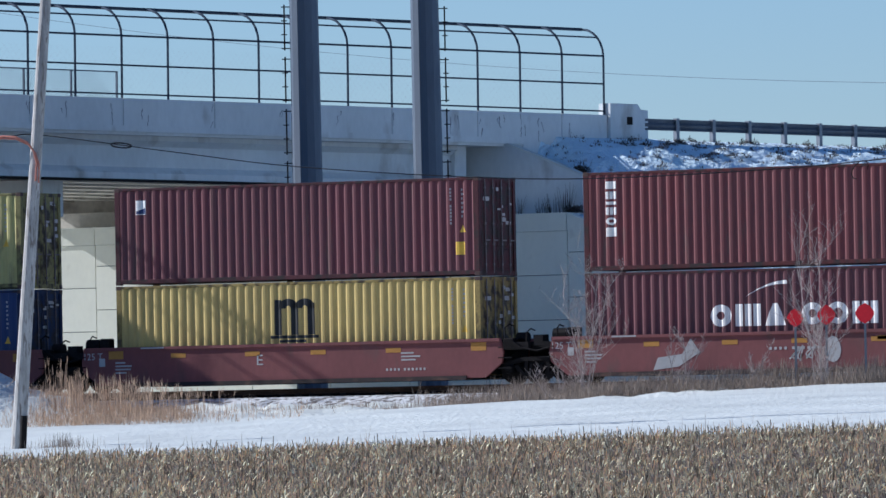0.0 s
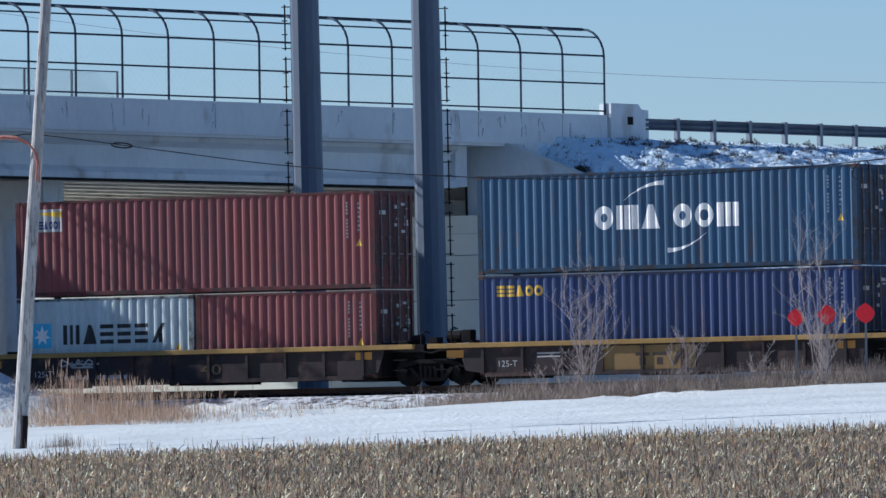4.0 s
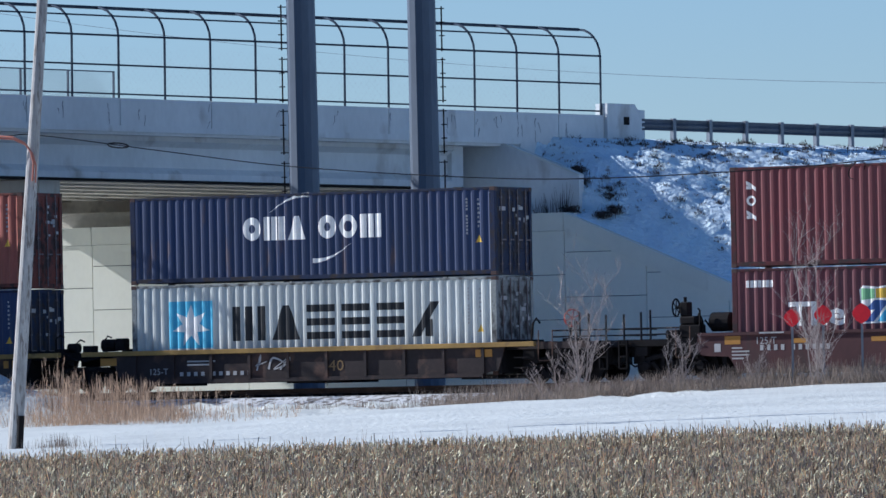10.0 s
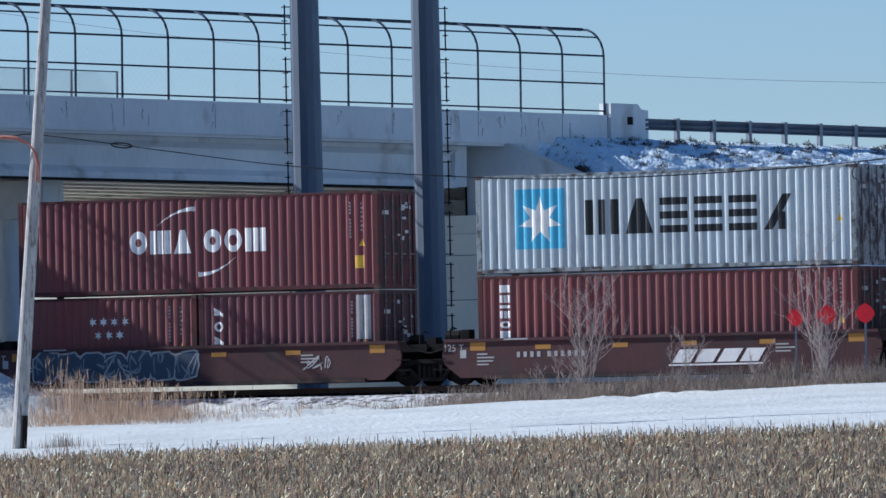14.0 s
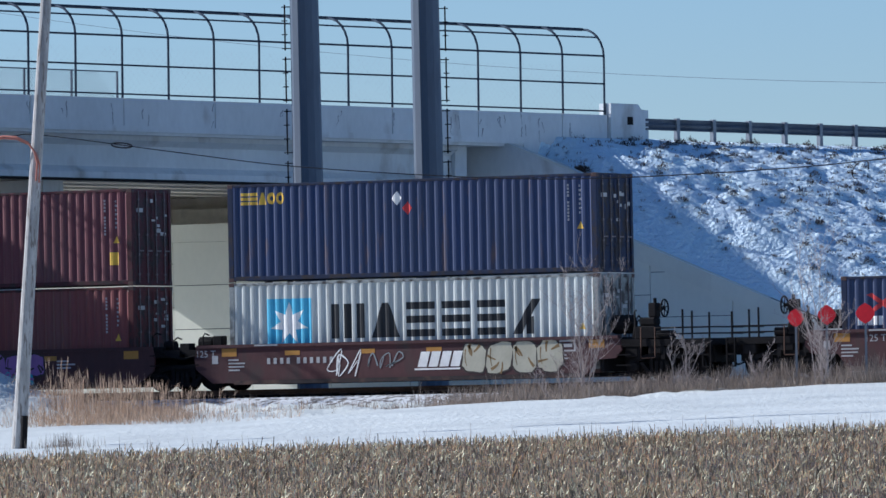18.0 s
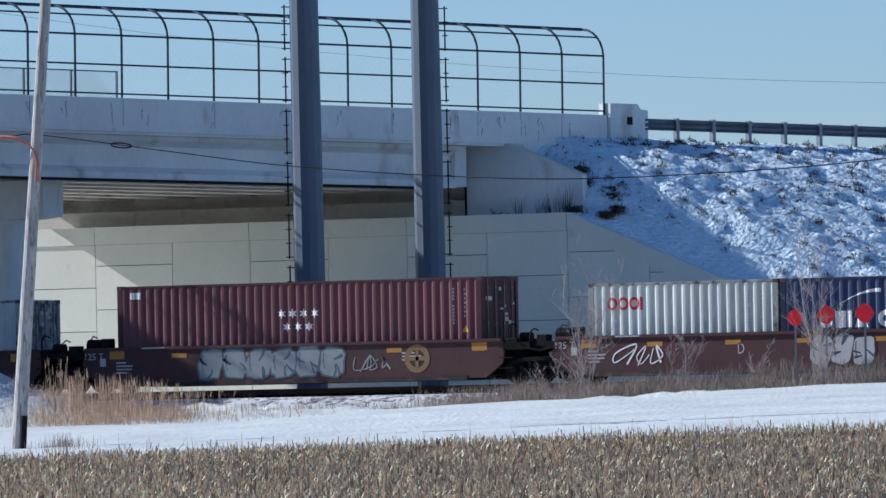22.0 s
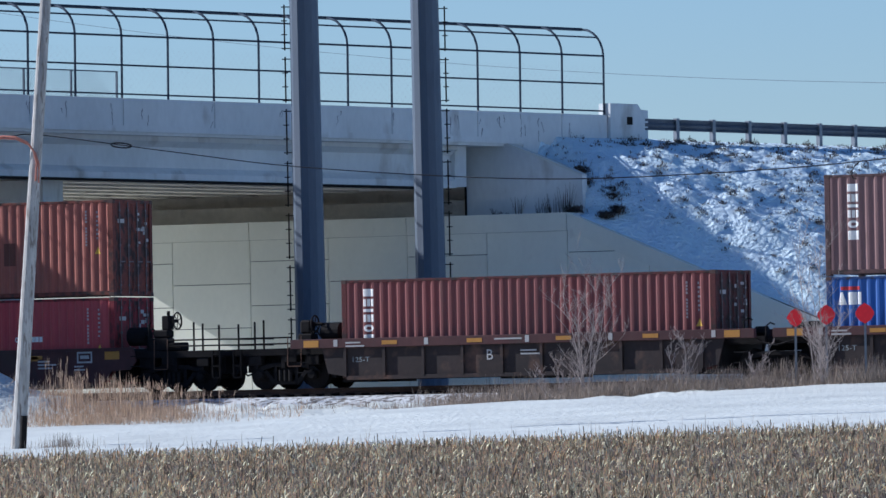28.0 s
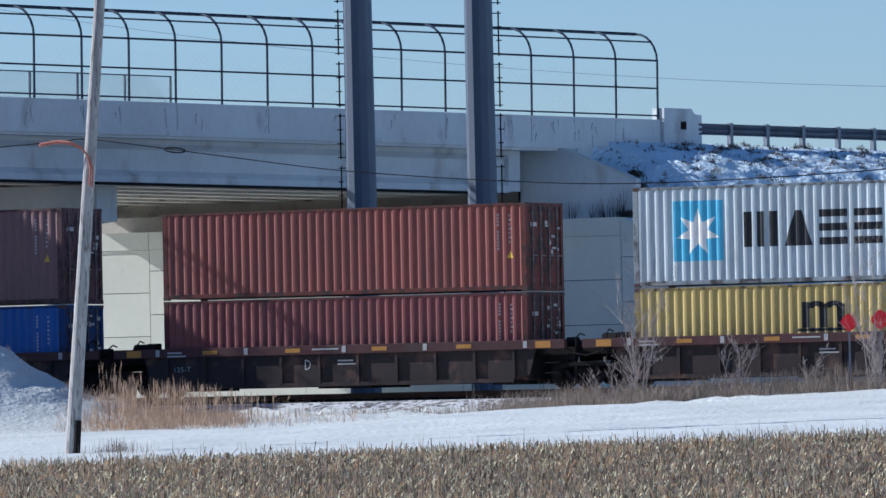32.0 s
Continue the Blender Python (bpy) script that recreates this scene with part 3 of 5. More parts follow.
def mark(owner, name, shapes, ink, length=None, y=-0.004, label="", whole=False):
    """Thin paint on a side: it follows the corrugation when the side's length is given."""
    if name in APART and not whole:
        heaps = []
        for s in shapes:
            r = [min(p[0] for p in s), max(p[0] for p in s), min(p[1] for p in s), max(p[1] for p in s), [s]]
            while True:
                hit = next((h for h in heaps if h[0] <= r[1] + 1e-4 and r[0] <= h[1] + 1e-4 and h[2] <= r[3] + 1e-4 and r[2] <= h[3] + 1e-4), None)
                if hit is None:
                    break
                heaps.remove(hit)
                r = [min(r[0], hit[0]), max(r[1], hit[1]), min(r[2], hit[2]), max(r[3], hit[3]), r[4] + hit[4]]
            heaps.append(r)
        for h in heaps:
            mark(owner, name, h[4], ink, length, y, label, True)
        return
    bm = B()
    for s in shapes:
        try:
            bm.faces.new([bm.verts.new((px, 0, pz)) for px, pz in s])
        except ValueError:
            pass
    bmesh.ops.remove_doubles(bm, verts=bm.verts[:], dist=0.0005)
    if length:
        lo, hi = min(v.co.x for v in bm.verts), max(v.co.x for v in bm.verts)
        for u in breaks(length):
            if lo < u < hi:
                bmesh.ops.bisect_plane(bm, geom=bm.verts[:] + bm.edges[:] + bm.faces[:], plane_co=(u, 0, 0), plane_no=(1, 0, 0))
        for v in bm.verts:
            v.co.y = wave(v.co.x, length) + y
    else:
        for v in bm.verts:
            v.co.y = y
    for f in bm.faces:
        f.normal_update()
        if f.normal.y > 0:
            f.normal_flip()
    me = bpy.data.meshes.new(name)
    bm.to_mesh(me)
    bm.free()
    me.materials.append(INK[ink])
    ob = new(name, me)
    ob.parent = owner
    return tagged(ob, label) if label else ob


def words(owner, body, x, z, width, height, ink, length=None, y=-0.005, heavy=0.0):
    """Readable words, in the built-in font."""
    cu = bpy.data.curves.new("lettering", "FONT")
    cu.body, cu.resolution_u, cu.offset = body, 2, heavy
    tmp = new("lettering", cu)
    dg = bpy.context.evaluated_depsgraph_get()
    me = bpy.data.meshes.new_from_object(tmp.evaluated_get(dg))
    bpy.data.objects.remove(tmp)
    polys = [[(me.vertices[i].co.x, me.vertices[i].co.y) for i in p.vertices] for p in me.polygons]
    bpy.data.meshes.remove(me)
    return mark(owner, "lettering", fit_to(polys, x, z, width, height), ink, length, y)


def swoosh(x, z, w, h, up=1):
    out = []
    n = 9
    for i in range(n):
        pts = []
        for j, s in ((i, 0), (i + 1, 0), (i + 1, 1), (i, 1)):
            u = j / n
            mid = (1 - (1 - u) ** 1.9) if up > 0 else u ** 1.9
            thick = 0.02 + 0.24 * (u if up > 0 else 1 - u) ** 1.2
            pts.append((x + u * w, z + (mid - (thick if s == 0 else 0) * (1 if up > 0 else -0.0) + (thick if s and up < 0 else 0)) * h))
        out.append(pts)
    return out


def star(x, z, r, n=7):
    return [[(x, z), (x + r * 0.45 * math.sin((k - 0.5) * 2 * math.pi / n), z + r * 0.45 * math.cos((k - 0.5) * 2 * math.pi / n)), (x + r * math.sin(k * 2 * math.pi / n), z + r * math.cos(k * 2 * math.pi / n)),
             (x + r * 0.45 * math.sin((k + 0.5) * 2 * math.pi / n), z + r * 0.45 * math.cos((k + 0.5) * 2 * math.pi / n))] for k in range(n)]


def logo(c, kind, L, H):
    """The line's mark, as plain shapes in its colours."""
    def M(name, shapes, ink, y=-0.004):
        mark(c, name, shapes, ink, L, y)
    small = L < 8
    if kind == "arc_high":
        M("emblem", fit_to(blocks("uva-uov", 0.82, 0.14, 0.27), 3.82, 1.21, 4.62, 0.70), "white")
        M("emblem_arc", swoosh(4.75, 2.05, 1.3, 0.55, 1), "white")
        M("emblem_arc", swoosh(6.15, 0.50, 1.25, 0.55, -1), "white")
    elif kind == "arc_low":
        M("emblem", fit_to(blocks("uva-uov", 0.82, 0.14, 0.27), 4.0 if not small else 1.2, 1.24 if not small else 1.13, 5.3 if not small else 3.4, 0.64 if not small else 0.48), "white")
        M("emblem_arc", swoosh(5.15 if not small else 1.85, 2.1 if not small else 1.8, 1.3, 0.44, 1), "white")
    elif kind == "arc_low_left":
        M("emblem", fit_to(blocks("uva-uov", 0.82, 0.14, 0.27), 4.53, 1.27, 3.35, 0.58), "white")
        M("emblem_arc", swoosh(5.25, 2.15, 1.3, 0.42, 1), "white")
        M("small_marking", place(blocks("rrr-rrrrrrrrr", 0.6, 0.2), 8.7, 1.20, 0.2), "pale")
    elif kind == "star_high":
        M("emblem_square", rect(1.28, 0.72, 1.6, 1.75), "sky")
        M("emblem_star", star(2.08, 1.55, 0.72), "white", -0.008)
        M("emblem", fit_to(blocks("vahhhk", 0.8, 0.2, 0.21), 3.55, 1.08, 6.6, 1.02), "black")
    elif kind == "star_low":
        w = 1.5
        M("emblem_square", rect(1.25, 1.0, w, 1.40), "sky")
        M("emblem_star", star(1.25 + w / 2, 1.66, 0.64), "white", -0.008)
        M("emblem", fit_to(blocks("vahhhk", 0.8, 0.2, 0.21), 3.4, 1.18, 6.9, 1.02), "black")
    elif kind == "star_small":
        M("emblem_square", rect(0.55, 1.1, 0.62, 0.75), "sky")
        M("emblem_star", star(0.86, 1.48, 0.3), "white", -0.008)
        M("emblem", fit_to(blocks("vahhhk", 0.8, 0.2, 0.21), 1.58, 1.2, 3.5, 0.58), "black")
    elif kind == "column_mark":
        M("emblem", fit_to([[(q[1], -q[0]) for q in s] for s in blocks("rhihov", 0.7, 0.25, 0.28)], 0.72, H - 1.88, 0.34, 1.6), "white")
    elif kind == "column_short":
        M("emblem", fit_to([[(q[1], -q[0]) for q in s] for s in blocks("kok", 0.7, 0.3, 0.22)], 0.52, H - 1.55, 0.30, 1.15), "white")
    elif kind == "ringed_word":
        M("emblem", fit_to(blocks("uohuo", 0.75, 0.75, 0.24), 3.15, 1.17, 5.65, 0.82), "cosco")
        M("small_marking", place(blocks("rirrr", 0.5, 0.12, 0.2), 1.35, 2.3, 0.36, 0.24), "cosco")
        M("small_marking", place(blocks("ihh", 0.5, 0.12, 0.2), 0.55, 2.1, 0.4, 0.4), "cosco")
    elif kind == "m_low":
        M("emblem", fit_to(rect(0, 0, 0.2, 1) + rect(0.46, 0, 0.2, 0.9) + rect(0.92, 0, 0.2, 0.9) + ring(0.38, 0.75, 0.08, 0.28, 0, 180) + ring(0.84, 0.75, 0.08, 0.28, 0, 180), 5.35, 1.32, 1.35, H - 1.32 - 0.5), "black")
        M("emblem", rect(5.2, 1.22, 1.6, 0.09) + rect(5.5, 1.1, 0.9, 0.08), "black")
    elif kind == "plain_square":
        M("emblem_square", rect(0.72, 2.1, 0.34, 0.42), "white")
        M("emblem_fold", [[(0.74, 2.12), (1.04, 2.12), (1.04, 2.3), (0.74, 2.2)]], "navy", -0.008)
    elif kind == "plate_high":
        M("emblem_plate", rect(0.5, H - 0.92, 1.12, 0.68), "pale")
        M("emblem_band", [[(0.85, H - 0.40), (1.6, H - 0.50), (1.6, H - 0.30), (0.85, H - 0.34)]], "yellow", -0.008)
        M("emblem", fit_to(blocks("rhauoi", 0.7, 0.14, 0.26), 0.66, H - 0.84, 0.88, 0.24), "navy", -0.009)
    elif kind == "plate_low":
        M("emblem_plate", rect(0.74, 1.7, 1.2, 0.62), "pale")
        M("emblem", rect(0.74, 1.7, 0.3, 0.62) + place(blocks("rrrrr", 0.6, 0.12), 1.1, 1.76, 0.2, 0.26) + rect(1.1, 2.12, 0.7, 0.15), "navy", -0.008)
    elif kind == "amber_word":
        M("emblem", fit_to(blocks("hhauo", 0.8, 0.12, 0.26), 0.45, H - 0.62, 1.45, 0.36), "yellow")
    elif kind == "amber_low":
        M("emblem", fit_to(blocks("hhauo", 0.8, 0.12, 0.26), 0.58, H - 0.62, 1.5, 0.32), "yellow")
    elif kind == "eagle_word":
        M("emblem_wing", [[(4.62, 2.62), (7.42, 2.70), (7.1, 2.32), (6.3, 2.24), (5.9, 2.12), (5.6, 2.22), (4.9, 2.26)]], "red")
        M("emblem", fit_to([[(0, 0), (0.85, 0), (0.85, 1), (0.5, 1)]] + [[(1.0, 0), (1.3, 0), (1.75, 0.42), (1.85, 0.6), (1.8, 0.9), (1.6, 1), (1.0, 1)]] + [[(1.98, 0), (2.7, 0), (2.62, 0.3), (2.3, 1), (1.98, 1)]], 4.55, 0.62, 2.95, 1.22), "white")
    elif kind == "eagle_small":
        M("emblem", place(blocks("ari", 0.8, 0.1, 0.3), 0.34, 1.78, 0.36), "white")
        M("emblem_wing", rect(0.45, 2.2, 0.6, 0.1), "red")
    elif kind == "red_word":
        M("emblem", fit_to(blocks("ooui", 0.9, 0.08, 0.2), 0.58, H - 0.80, 1.15, 0.38), "red")
    elif kind == "white_word":
        M("emblem", fit_to(blocks("uai", 0.9, 0.12, 0.3), 0.87, 1.65, 1.0, 0.62), "white")
        M("small_marking", place(blocks("ooo-rrrr", 0.7, 0.1), 2.6, 1.3, 0.16), "white")
    elif kind == "dots":
        x0 = 9.2 if not small else 2.5
        dots = []
        for i in range(4):
            dots += star(x0 + i * 0.37, 2.05 if not small else 1.85, 0.14, 6)
            if i < 3:
                dots += star(x0 + 0.18 + i * 0.37, 1.7 if not small else 1.45, 0.14, 6)
        M("emblem_dots", dots, "white")
        if not small:
            M("emblem", fit_to(blocks("iiv", 0.8, 0.1, 0.3), x0 - 0.15, 1.18, 1.5, 0.32), "white")
    elif kind == "dots_mid":
        dots = []
        for i in range(4):
            dots += star(5.55 + i * 0.37, 1.95, 0.15, 6)
            if i < 3:
                dots += star(5.73 + i * 0.37, 1.56, 0.15, 6)
        M("emblem_dots", dots, "white")
        M("emblem", place(blocks("iiv", 0.8, 0.1, 0.3), 0.45, H - 0.4, 0.2), "white")
    elif kind == "slogan":
        words(c, "The", 1.76, 1.2, 1.8, 0.70, "white", L, heavy=0.03)
        words(c, "Factor", 5.5, 1.2, 3.1, 0.74, "white", L, heavy=0.03)
        flag = [(4.0, 2.2), (4.12, 2.32), (4.6, 2.27), (5.0, 2.34), (5.1, 2.2), (5.08, 1.7), (4.95, 1.25), (4.1, 1.22), (4.06, 1.6)]
        M("emblem_square", [flag], "white")
        M("emblem_square", [[(4.07, 1.9), (4.07, 2.24), (4.5, 2.22), (4.5, 1.95)]], "green", -0.006)
        M("emblem_square", [[(4.52, 1.95), (4.52, 2.22), (5.02, 2.26), (5.0, 1.95)]], "yellow", -0.006)
        M("emblem_square", [[(4.12, 1.6), (4.5, 1.9), (4.95, 1.88), (4.45, 1.28), (4.14, 1.28), (4.5, 1.62)]], "cosco", -0.008)
        M("emblem_square", [[(4.55, 1.28), (5.0, 1.85), (4.98, 1.28)]], "sky", -0.009)
        M("small_marking", place(blocks("rrrrrrr", 0.5, 0.12), 0.45, H - 0.55, 0.2, 0.2), "white")
    elif kind == "white_panel":
        M("repair_patch", rect(5.3, 1.15, 0.45, 1.3), "pale")
    elif kind == "cross_mark":
        M("emblem_cross", [[(0.8, 1.55), (0.95, 1.5), (1.75, 2.05), (1.62, 2.1)], [(1.62, 1.5), (1.75, 1.55), (0.95, 2.1), (0.8, 2.05)]], "red")
        M("small_marking", place(blocks("rrrrr", 0.5, 0.12), 0.5, 1.18, 0.26), "white")
    elif kind == "hazard":
        M("hazard_placard", [[(5.48, H - 0.56), (5.65, H - 0.77), (5.82, H - 0.56), (5.65, H - 0.35)]], "white")
        M("hazard_placard", [[(5.84, H - 0.86), (6.0, H - 1.06), (6.16, H - 0.86), (6.0, H - 0.66)]], "red")
    elif kind == "round_sticker":
        M("round_sticker", ring(0.86, 1.95, 0.0001, 0.19), "sky")
    elif kind == "stains":
        rnd = random.Random(5)
        M("paint_patch", sum([rect(5.9 + i * 0.42, 0.9 + rnd.uniform(0, 0.3), rnd.uniform(0.2, 0.4), rnd.uniform(0.3, 0.8)) for i in range(7)], []), "rusted")


def codes(c, L, H, ink="pale"):
    """The owner's code and numbers, as bars by the right end, with a caution triangle."""
    bars = []
    x = L - 0.95
    rnd = random.Random(L * H)
    for i in range(12):
        if i not in (4, 11):
            bars += rect(x, H - 0.38 - i * 0.10, 0.045, 0.065)
    for i in range(7):
        bars += rect(x + 0.36, H - 0.40 - i * 0.13, 0.05 + 0.03 * (i % 2), 0.06)
    tagged(mark(c, "code_marking", bars, ink, L), kind="stuff")
    mark(c, "caution_mark", [[(x + 0.30, H - 1.62), (x + 0.52, H - 1.62), (x + 0.41, H - 1.40)]], "yellow", L)


def container(x, z, length, height, colour, label, logos=(), grime=0.60, plate=False):
    L, H, W = length, height, 2.438
    k = kit(L, H, colour, grime)
    c = thing("shipping_container", pose(x, 0, z), label, "shipping container", "containers on the train")
    part("side_panel", k["side_panel"], None, c)
    part("side_panel", k["far_side_panel"], None, c)
    for n in ("roof", "floor", "front_panel", "door_header", "door_sill"):
        part(n, k[n], None, c)
    tagged(part("door_marking", k["door_marking"], None, c), kind="stuff")
    for n in ("top_rail", "bottom_rail"):
        part(n, k[n], None, c)
        part(n, k[n], None, c).location.y = W - 0.07
    for px in (0, L - 0.17):
        for py in (0, W - 0.15):
            part("corner_post", k["corner_post"], None, c).location = (px, py, 0)
            for pz in (0, H - 0.118):
                part("corner_casting", k["corner_casting"], None, c).location = (px - (0.004 if px == 0 else 0.0), py, pz)
    for py in (0.15, W / 2 + 0.005):
        d = part("door", k["door"], None, c)
        d.location.y = py
        for q in (0.28, 0.80):
            part("lock_rod", k["lock_rod"], None, d).location.y = q
    for g in logos:
        logo(c, g, L, H)
    codes(c, L, H)
    if plate:
        mark(c, "yellow_plate", rect(L - 0.78, 0.62, 0.3, 0.38), "yellow", L)
    MOVING.append((c, x, 0, z))
    return c


# --- well cars ---
M_CAR = mat("car_brown", (0.078, 0.030, 0.029), 0.65, 0, 0.22, 0.6, 7.0, 0.0, (0.06, 0.04, 0.035), 0.55, 0.15, (1, 1, 0.5))
M_CAR2 = mat("car_dull_red", (0.20, 0.066, 0.062), 0.65, 0, 0.15, 0.6, 7.0, 0.0, (0.13, 0.07, 0.06), 0.6, 0.15, (1, 1, 0.5))
M_CAR3 = mat("car_dark", (0.034, 0.023, 0.021), 0.7, 0, 0.35, 0.8, 7.0, 0.0, (0.11, 0.06, 0.042), 0.53, 0.15)
M_SILL = mat("car_yellow_sill", (0.36, 0.22, 0.06), 0.6, 0, 0.2, 0.8, 9.0, 0.0, (0.2, 0.12, 0.05), 0.6, 0.12)
WHEEL = None


def truck(parent, x):
    """A two-axle bogie under the joint of two units."""
    t = part("truck", boxes((x - 0.35, x + 0.35, 0.2, 2.24, 0.42, 0.78), (x - 0.95, x + 0.95, 0.9, 1.5, 0.5, 0.62)), M_BLACK, parent)
    global WHEEL
    for y in (0.1, 2.2):
        bm = B()
        prism(bm, ((x - 1.15, 0.5), (x - 0.95, 0.66), (x - 0.4, 0.78), (x + 0.4, 0.78), (x + 0.95, 0.66), (x + 1.15, 0.5), (x + 0.95, 0.54), (x + 0.4, 0.66), (x - 0.4, 0.66), (x - 0.95, 0.54)), y, y + 0.14)
        prism(bm, ((x - 0.75, 0.52), (x - 0.42, 0.13), (x + 0.42, 0.13), (x + 0.75, 0.52), (x + 0.62, 0.55), (x + 0.36, 0.24), (x - 0.36, 0.24), (x - 0.62, 0.55)), y, y + 0.13)
        for s in (-1, 1):
            box(bm, min(x + s * 0.3, x + s * 0.4), max(x + s * 0.3, x + s * 0.4), y + 0.01, y + 0.12, 0.2, 0.72)
            box(bm, min(x + s * 0.76, x + s * 1.0), max(x + s * 0.76, x + s * 1.0), y + 0.004, y + 0.136, 0.3, 0.58)
        part("side_frame", bm, M_BLACK, t)
        for s in (-0.88, 0.88):
            bm = B()
            tube(bm, (x + s, y - 0.09, 0.42), (x + s, y, 0.42), 0.12, 0.15, seg=12)
            part("axle_box", bm, M_BLACK, t)
        for s in (-0.16, 0.0, 0.16):
            bm = B()
            tube(bm, (x + s, y - 0.02, 0.24), (x + s, y - 0.02, 0.56), 0.065, seg=8)
            part("spring", bm, M_BLACK, t)
    if WHEEL is None:
        bm = B()
        tube(bm, (0, -0.07, 0), (0, 0.07, 0), 0.42, 0.42, seg=24)
        tube(bm, (0, -0.10, 0), (0, -0.07, 0), 0.16, 0.2, seg=16)
        tube(bm, (0, 0.07, 0), (0, 0.1, 0), 0.45, 0.45, seg=24)
        WHEEL = mesh_of("wheel", bm, M_BLACK)
    for dx in (-0.88, 0.88):
        for y in (0.45, 1.99):
            part("wheel", WHEEL, None, t).location = (x + dx, y, 0.42)
        bm = B()
        tube(bm, (x + dx, 0.2, 0.42), (x + dx, 2.24, 0.42), 0.08, seg=8)
        part("axle", bm, M_BLACK, t)


def end_platform(car, s, x0, style):
    """The deck at an end of a set: s is -1 for the left end and 1 for the right one."""
    def X(d):
        return x0 + s * d
    def bx(bm, a, b, *r):
        box(bm, min(X(a), X(b)), max(X(a), X(b)), *r)
    bm = B()
    bx(bm, 0.2, 3.15, 0.0, 2.44, 1.0, 1.2)
    bx(bm, 0.1, 3.2, 1.0, 1.44, 0.75, 1.0)
    part("end_deck", bm, M_BLACK if style != "B" else M_CAR3, car)
    bm = B()
    bx(bm, 3.1, 3.55, 1.08, 1.36, 0.72, 0.98)
    bx(bm, 3.4, 3.8, 1.0, 1.3, 0.7, 1.0)
    part("coupler", bm, M_BLACK, car)
    for d, top in ((2.2, 2.05), (2.5, 2.0), (3.05, 1.95)):
        bm = B()
        tube(bm, (X(d), 0.06, 1.2), (X(d), 0.06, top), 0.03, seg=6)
        part("rail_post", bm, M_BLACK, car)
    bm = B()
    bx(bm, 0.1, 3.0, 0.55, 1.9, 0.5, 1.0)
    for d in (0.7, 1.5, 2.4):
        bx(bm, d, d + 0.12, 0.04, 2.4, 0.62, 1.0)
    part("draft_sill", bm, M_BLACK, car)
    for z in (1.34, 1.52):
        bm = B()
        pipe(bm, ((X(1.3), 0.06, z), (X(3.05), 0.06, z), (X(3.08), 0.2, z), (X(3.08), 2.3, z)), 0.025, 5)
        part("handrail", bm, M_BLACK, car)
    # the wheel faces the end of the car: on a tall gear housing, on two posts where the sill is yellow
    d, c, turned = (1.9, 1.88, True) if style == "B" else (0.62, 1.9, False) if style == "C" else (1.5, 2.1, False)
    bm = B()
    def rim(k, r):
        u, v = r * math.cos(radians(k)), c + r * math.sin(radians(k))
        return (X(d) + u * 0.8, 0.2 + u * 0.5, v) if turned else (X(d), 0.34 + u, v)
    pipe(bm, [rim(k * 20, 0.25) for k in range(19)], 0.026, 6)
    for k in range(6):
        tube(bm, rim(0, 0.0), rim(k * 60 + 20, 0.25), 0.016, seg=4)
    if not turned:
        tube(bm, (X(d - 0.25), 0.34, c), (X(d + 0.01), 0.34, c), 0.05, seg=8)
    part("brake_wheel", bm, mat("faded_red_paint", (0.42, 0.07, 0.05), 0.6) if turned else M_BLACK, car)
    bm = B()
    if turned:
        for q in (-0.12, 0.06):
            bx(bm, d + q, d + q + 0.07, 0.18, 0.26, 1.2, c - 0.1)
        bx(bm, d - 0.3, d + 0.4, 0.1, 0.5, 1.2, 1.3, 0.02)
    elif style == "C":
        bx(bm, 0.62, 1.1, 0.12, 0.55, 1.2, 1.62, 0.04)
        bx(bm, 0.68, 1.05, 0.16, 0.5, 1.62, 2.02, 0.06)
    else:
        bx(bm, 0.62, 1.32, 0.1, 0.5, 1.2, 1.6, 0.04)
        bx(bm, 0.78, 1.30, 0.1, 0.5, 1.6, 1.84, 0.05)
        bx(bm, 1.05, 1.30, 0.16, 0.5, 1.84, 2.26, 0.03)
        tube(bm, (X(1.2), 0.33, 2.26), (X(1.2), 0.33, 2.4), 0.05, seg=8)
        bx(bm, 1.3, 1.75, 0.1, 0.6, 1.2, 1.46, 0.04)
        pipe(bm, ((X(0.66), 0.14, 1.2), (X(0.64), 0.12, 2.0), (X(0.7), 0.12, 2.06)), 0.03, 6)
    part("brake_stand", bm, M_BLACK, car)
    if style != "B":
        bm = B()
        tube(bm, (X(-0.18), 0.5, 1.66), (X(0.4), 0.5, 1.66), 0.28, seg=16)
        tube(bm, (X(0.4), 0.5, 1.66), (X(0.47), 0.5, 1.66), 0.28, 0.17, seg=16)
        tube(bm, (X(-0.25), 0.5, 1.66), (X(-0.18), 0.5, 1.66), 0.17, 0.28, seg=16)
        part("air_reservoir", bm, M_BLACK, car)
        bm = B()
        pipe(bm, ((X(0.35), 0.2, 1.5), (X(0.5), 0.18, 1.72), (X(0.62), 0.18, 1.6), (X(0.75), 0.18, 1.78), (X(0.85), 0.2, 1.5)), 0.03, 6)
        part("air_pipe", bm, M_BLACK, car)
    bm = B()
    pipe(bm, ((X(0.55), 0.2, 1.25), (X(0.62), 0.2, 1.75), (X(0.72), 0.22, 1.9), (X(0.8), 0.3, 1.75)), 0.035, 6)
    part("air_pipe", bm, M_BLACK, car)
    bm = B()
    pipe(bm, ((X(0.9), -0.03, 1.55), (X(0.9), -0.06, 0.7), (X(0.92), -0.06, 0.66), (X(1.33), -0.06, 0.66), (X(1.35), -0.06, 0.7), (X(1.35), -0.03, 1.55)), 0.016, 6)
    part("grab_loop", bm, M_RUST, car)
